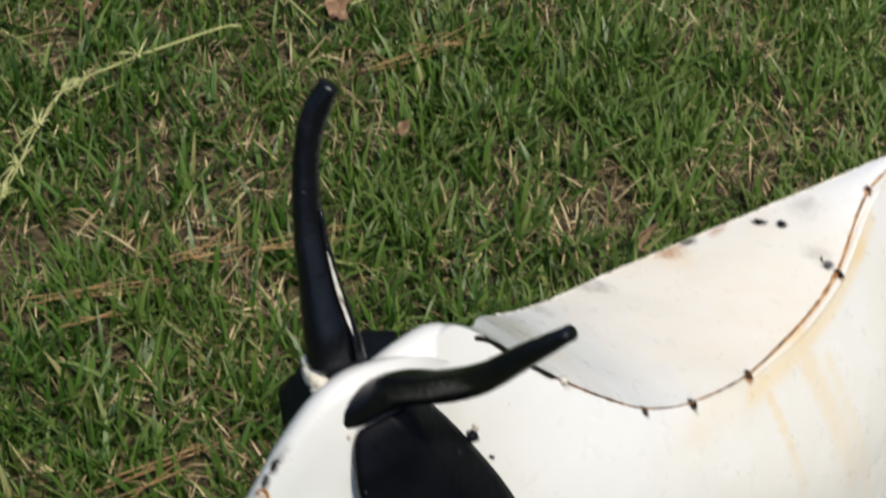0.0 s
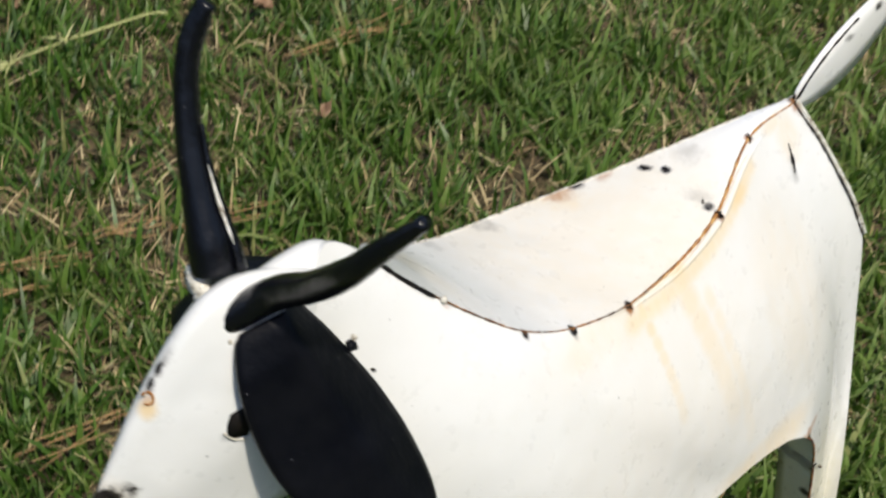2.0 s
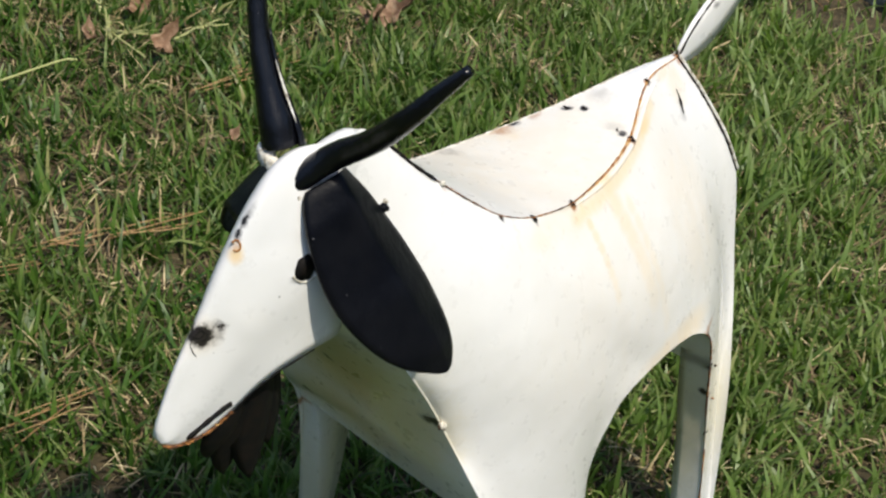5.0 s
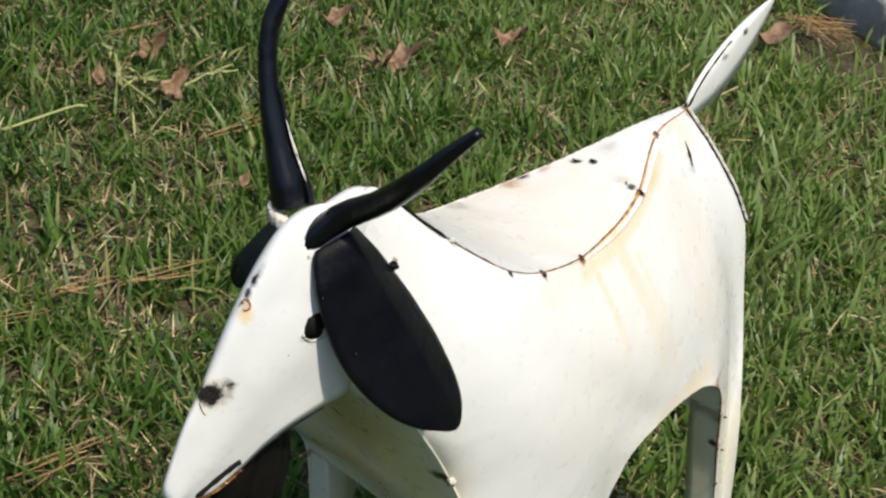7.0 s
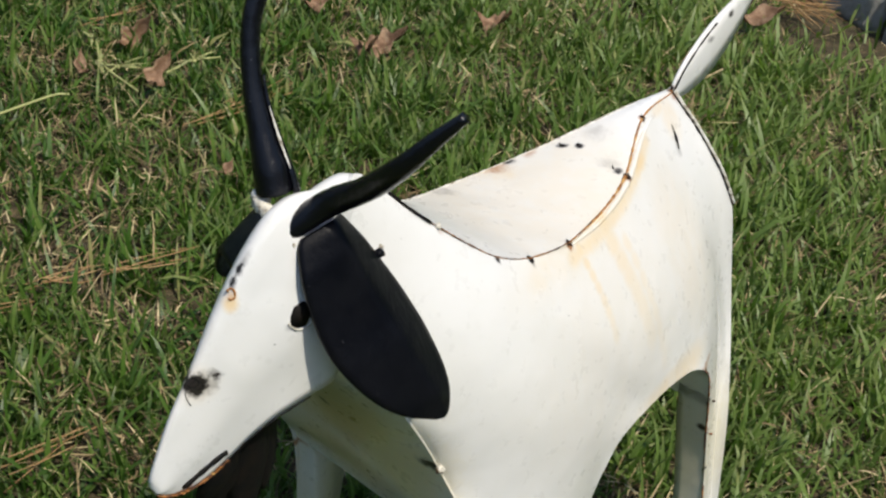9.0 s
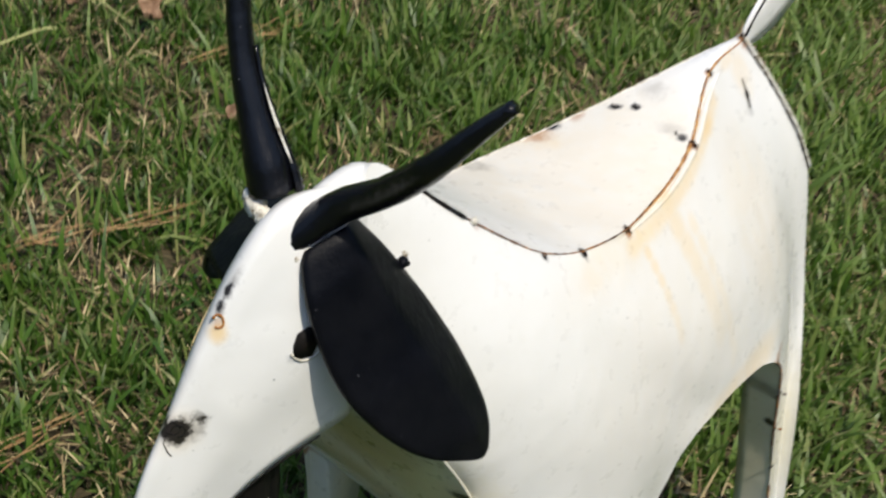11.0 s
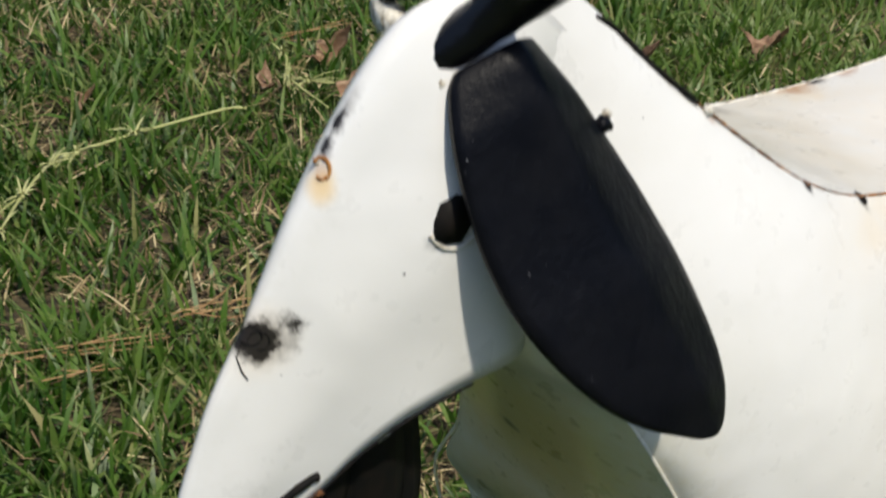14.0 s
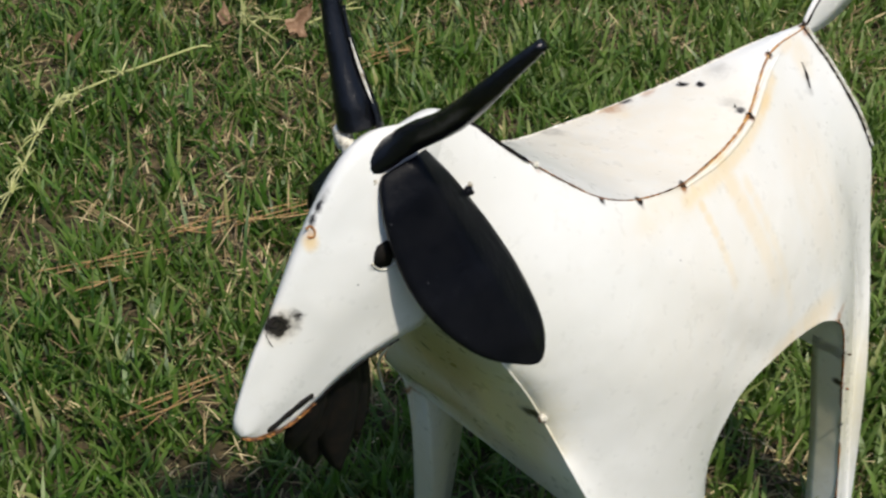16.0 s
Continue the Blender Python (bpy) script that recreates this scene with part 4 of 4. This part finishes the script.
def dead_leaf(x, y, size, turn, curl, lobes, label, z=0.035, tilt=12):
    """A dry lobed leaf with a midrib fold, curled along its length."""
    size, curl = size * 0.95, curl * 2.0
    rows_t, rows_b = [], []
    for i in range(19):
        v = i / 18
        w = 0.36 * math.sin(math.pi * v ** 0.8) * (0.72 + 0.28 * math.cos(v * lobes * math.tau)) + 0.012
        t, b = [], []
        for k in range(9):
            c = k / 4 - 1
            zz = 0.22 * abs(c) * w + curl * (v - 0.4) ** 2 + 0.11 * math.sin(7 * v + 4 * c) * abs(c)
            p = Vector(((v - 0.5), c * w + 0.06 * math.sin(v * 3), zz)) * size
            t.append(p)
            b.append(p - Vector((0, 0, 0.0009)))
        rows_t.append(t)
        rows_b.append(b[::-1])
    bm = bmesh.new()
    e = grid(bm, [a + b for a, b in zip(rows_t, rows_b)], 0, True)
    cap(bm, e[0], 0)
    cap(bm, e[-1], 0)
    tube(bm, [Vector((-0.5 - 0.2 * k / 4, 0.02 * k, 0.16 * curl + 0.02 * k)) * size for k in range(5)], 0.0011, 0, 5)
    ob = mesh_thing("dead_leaf", bm, LEAF, label, "leaf", "dead leaves on the lawn", (x, y - 0.046, height(x, y) + z + 0.016))
    ob.rotation_euler = (radians(tilt), radians(-tilt * 0.6), radians(turn))


dead_leaf(-0.545, 1.295, 0.075, 75, 1.0, 2.5, "curled pinkish-brown dry leaf lying in the grass", 0.045, 25)
dead_leaf(-0.100, 1.515, 0.110, 10, 0.7, 3.5, "broad tan lobed dry leaf flat on the grass")
dead_leaf(-0.135, 1.500, 0.075, -35, 0.9, 2.5, "small brown dry leaf beside a larger one")
dead_leaf(0.145, 1.665, 0.090, -30, 0.8, 3.5, "tan lobed dry leaf resting on the grass")
dead_leaf(0.752, 1.768, 0.110, 5, 0.5, 1.5, "long orange-brown dry leaf near grey blocks", 0.05, 4)
dead_leaf(-0.615, 1.475, 0.085, 40, 1.2, 2.5, "dark brown curled dry leaf sunk in the grass", 0.03, 30)
dead_leaf(-0.240, 1.680, 0.080, 15, 0.8, 2.5, "thin brown dry leaf among grass blades", 0.04)
dead_leaf(-0.700, 1.335, 0.050, 120, 1.0, 1.5, "small brown dry leaf sunk in the lawn", 0.03)
dead_leaf(-0.975, 1.215, 0.055, 20, 0.9, 2.5, "small faded dry leaf sunk in the lawn", 0.025)
dead_leaf(-0.375, 0.975, 0.035, 60, 0.9, 1.5, "tiny reddish dry leaf among grass blades", 0.04)
dead_leaf(0.020, 0.790, 0.045, 100, 1.1, 1.5, "small reddish-brown dry leaf standing in the grass", 0.045, 45)


def pine_needles(a, b, count, spread, label, seed, z=0.046):
    """Fascicles of long thin needles, lying across the grass from a to b."""
    rnd = random.Random(seed)
    bm = bmesh.new()
    a, b = Vector((a[0], a[1] - 0.007, 0)), Vector((b[0], b[1] - 0.007, 0))
    side = Vector((-(b - a).y, (b - a).x, 0)).normalized()
    for k in range(count):
        s, e = a + (b - a) * rnd.uniform(-0.05, 0.25), a + (b - a) * rnd.uniform(0.7, 1.05)
        s += side * rnd.uniform(-0.3, 0.3) * spread
        e += side * rnd.uniform(-1, 1) * spread
        mid = (s + e) / 2 + side * rnd.uniform(-0.25, 0.25) * spread
        pts = glide([s, mid, e], 12)
        lift, tip = rnd.uniform(-0.006, 0.012), rnd.uniform(-0.02, 0.02)
        pts = [Vector((p[0], p[1], height(*((s + e) / 2).to_tuple()[:2]) + z + lift + tip * (i / 11 - 0.5))) for i, p in enumerate(pts)]
        tube(bm, pts, [0.0011 if i < 10 else 0.0007 for i in range(12)], 0, 4, 1, 0.2, k)
    mesh_thing("pine_needles", bm, STRAW, label, "pine straw", "pine straw on the lawn")


def straws():
    lines = [((-0.822, 0.450), (-0.645, 0.535), 4, 0.022), ((-0.560, 0.590), (-0.385, 0.722), 5, 0.025), ((-0.640, 0.120), (-0.470, 0.283), 3, 0.010), ((-0.600, 0.110), (-0.500, 0.232), 2, 0.012),
             ((-0.470, 1.095), (-0.262, 1.285), 4, 0.03), ((-0.400, 1.175), (-0.300, 1.240), 4, 0.045), ((-0.757, 0.400), (-0.680, 0.452), 3, 0.02), ((-0.655, 0.560), (-0.545, 0.640), 6, 0.04),
             ((-0.740, 1.480), (-0.600, 1.560), 3, 0.03), ((0.840, 1.900), (0.930, 1.760), 16, 0.06), ((0.80, 1.86), (0.96, 1.83), 12, 0.05)]
    for k, (a, b, n, sp) in enumerate(lines):
        pine_needles(a, b, n, sp, "loose reddish pine needles heaped beside grey blocks" if a[0] > 0.79 else "dry orange-brown pine needles lying across the grass", 60 + k)


straws()


def seed_stem(points, label, seed, knots):
    """A pale runner of grass with joints where dry leaf sheaths fray out."""
    rnd = random.Random(seed)
    bm = bmesh.new()
    pts = [Vector((x, y - 0.036, height(x, y) + z + 0.014)) for x, y, z in glide(points, 50)]
    tube(bm, pts, [0.0025 - 0.0010 * k / 49 for k in range(50)], 0, 6, 1, 0.15, seed)
    for k in knots:
        p, d = pts[k], (pts[min(49, k + 1)] - pts[max(0, k - 1)]).normalized()
        blob(bm, p, 0.0045, 0, k)
        for j in range(14):
            out = Vector((rnd.uniform(-1, 1), rnd.uniform(-1, 1), rnd.uniform(-0.2, 0.8))).normalized()
            tip = p + d * rnd.uniform(-0.04, 0.05) + out * rnd.uniform(0.008, 0.028)
            tube(bm, glide([p, p.lerp(tip, 0.5) + Vector((0, 0, 0.004)), tip], 5), [0.0016, 0.002, 0.0018, 0.0013, 0.0005], 0, 4, 0.4)
    mesh_thing("grass_stem", bm, STEM, label, "grass stem", "pale grass stems")


seed_stem([(-0.700, 1.195, 0.045), (-0.734, 1.172, 0.05), (-0.839, 1.055, 0.055), (-0.920, 0.940, 0.055), (-0.935, 0.850, 0.05), (-0.932, 0.756, 0.05), (-0.930, 0.670, 0.045), (-0.927, 0.580, 0.04)], "pale yellow-green dry grass runner lying over the lawn", 3, (14, 19, 22, 29, 36, 42))
seed_stem([(-0.700, 1.430, 0.05), (-0.680, 1.395, 0.055), (-0.655, 1.315, 0.05), (-0.575, 1.235, 0.04)], "pale bent dry grass stem beside a dry leaf", 4, (8, 30))
seed_stem([(-0.655, 1.315, 0.045), (-0.62, 1.32, 0.045), (-0.585, 1.33, 0.04)], "short pale dry grass stem lying in the lawn", 5, (20,))
seed_stem([(-0.53, 1.30, 0.05), (-0.48, 1.35, 0.055), (-0.43, 1.385, 0.05)], "short pale dry grass stem beside a curled leaf", 6, (25,))


def edging_block(x, y, turn, label):
    """A grey split-faced concrete block with worn edges."""
    bm = bmesh.new()
    bmesh.ops.create_cube(bm, size=1.0)
    bmesh.ops.scale(bm, vec=(0.29, 0.17, 0.17), verts=bm.verts)
    bmesh.ops.bevel(bm, geom=bm.edges[:], offset=0.022, segments=3, affect="EDGES")
    bmesh.ops.subdivide_edges(bm, edges=[e for e in bm.edges if e.calc_length() > 0.05], cuts=6, use_grid_fill=True)
    for v in bm.verts:
        v.co += v.co.normalized() * 0.012 * noise.noise(v.co * 14 + Vector((x * 9, y * 7, 0)))
    for f in bm.faces:
        f.smooth = True
    ob = mesh_thing("edging_block", bm, STONE, label, "garden block", "garden edging blocks", (x, y, 0.065))
    ob.rotation_euler = (0, 0, radians(turn))


edging_block(1.045, 1.985, -58, "grey weathered concrete edging block on soil")
edging_block(1.205, 1.73, -57, "grey weathered concrete edging block on soil")
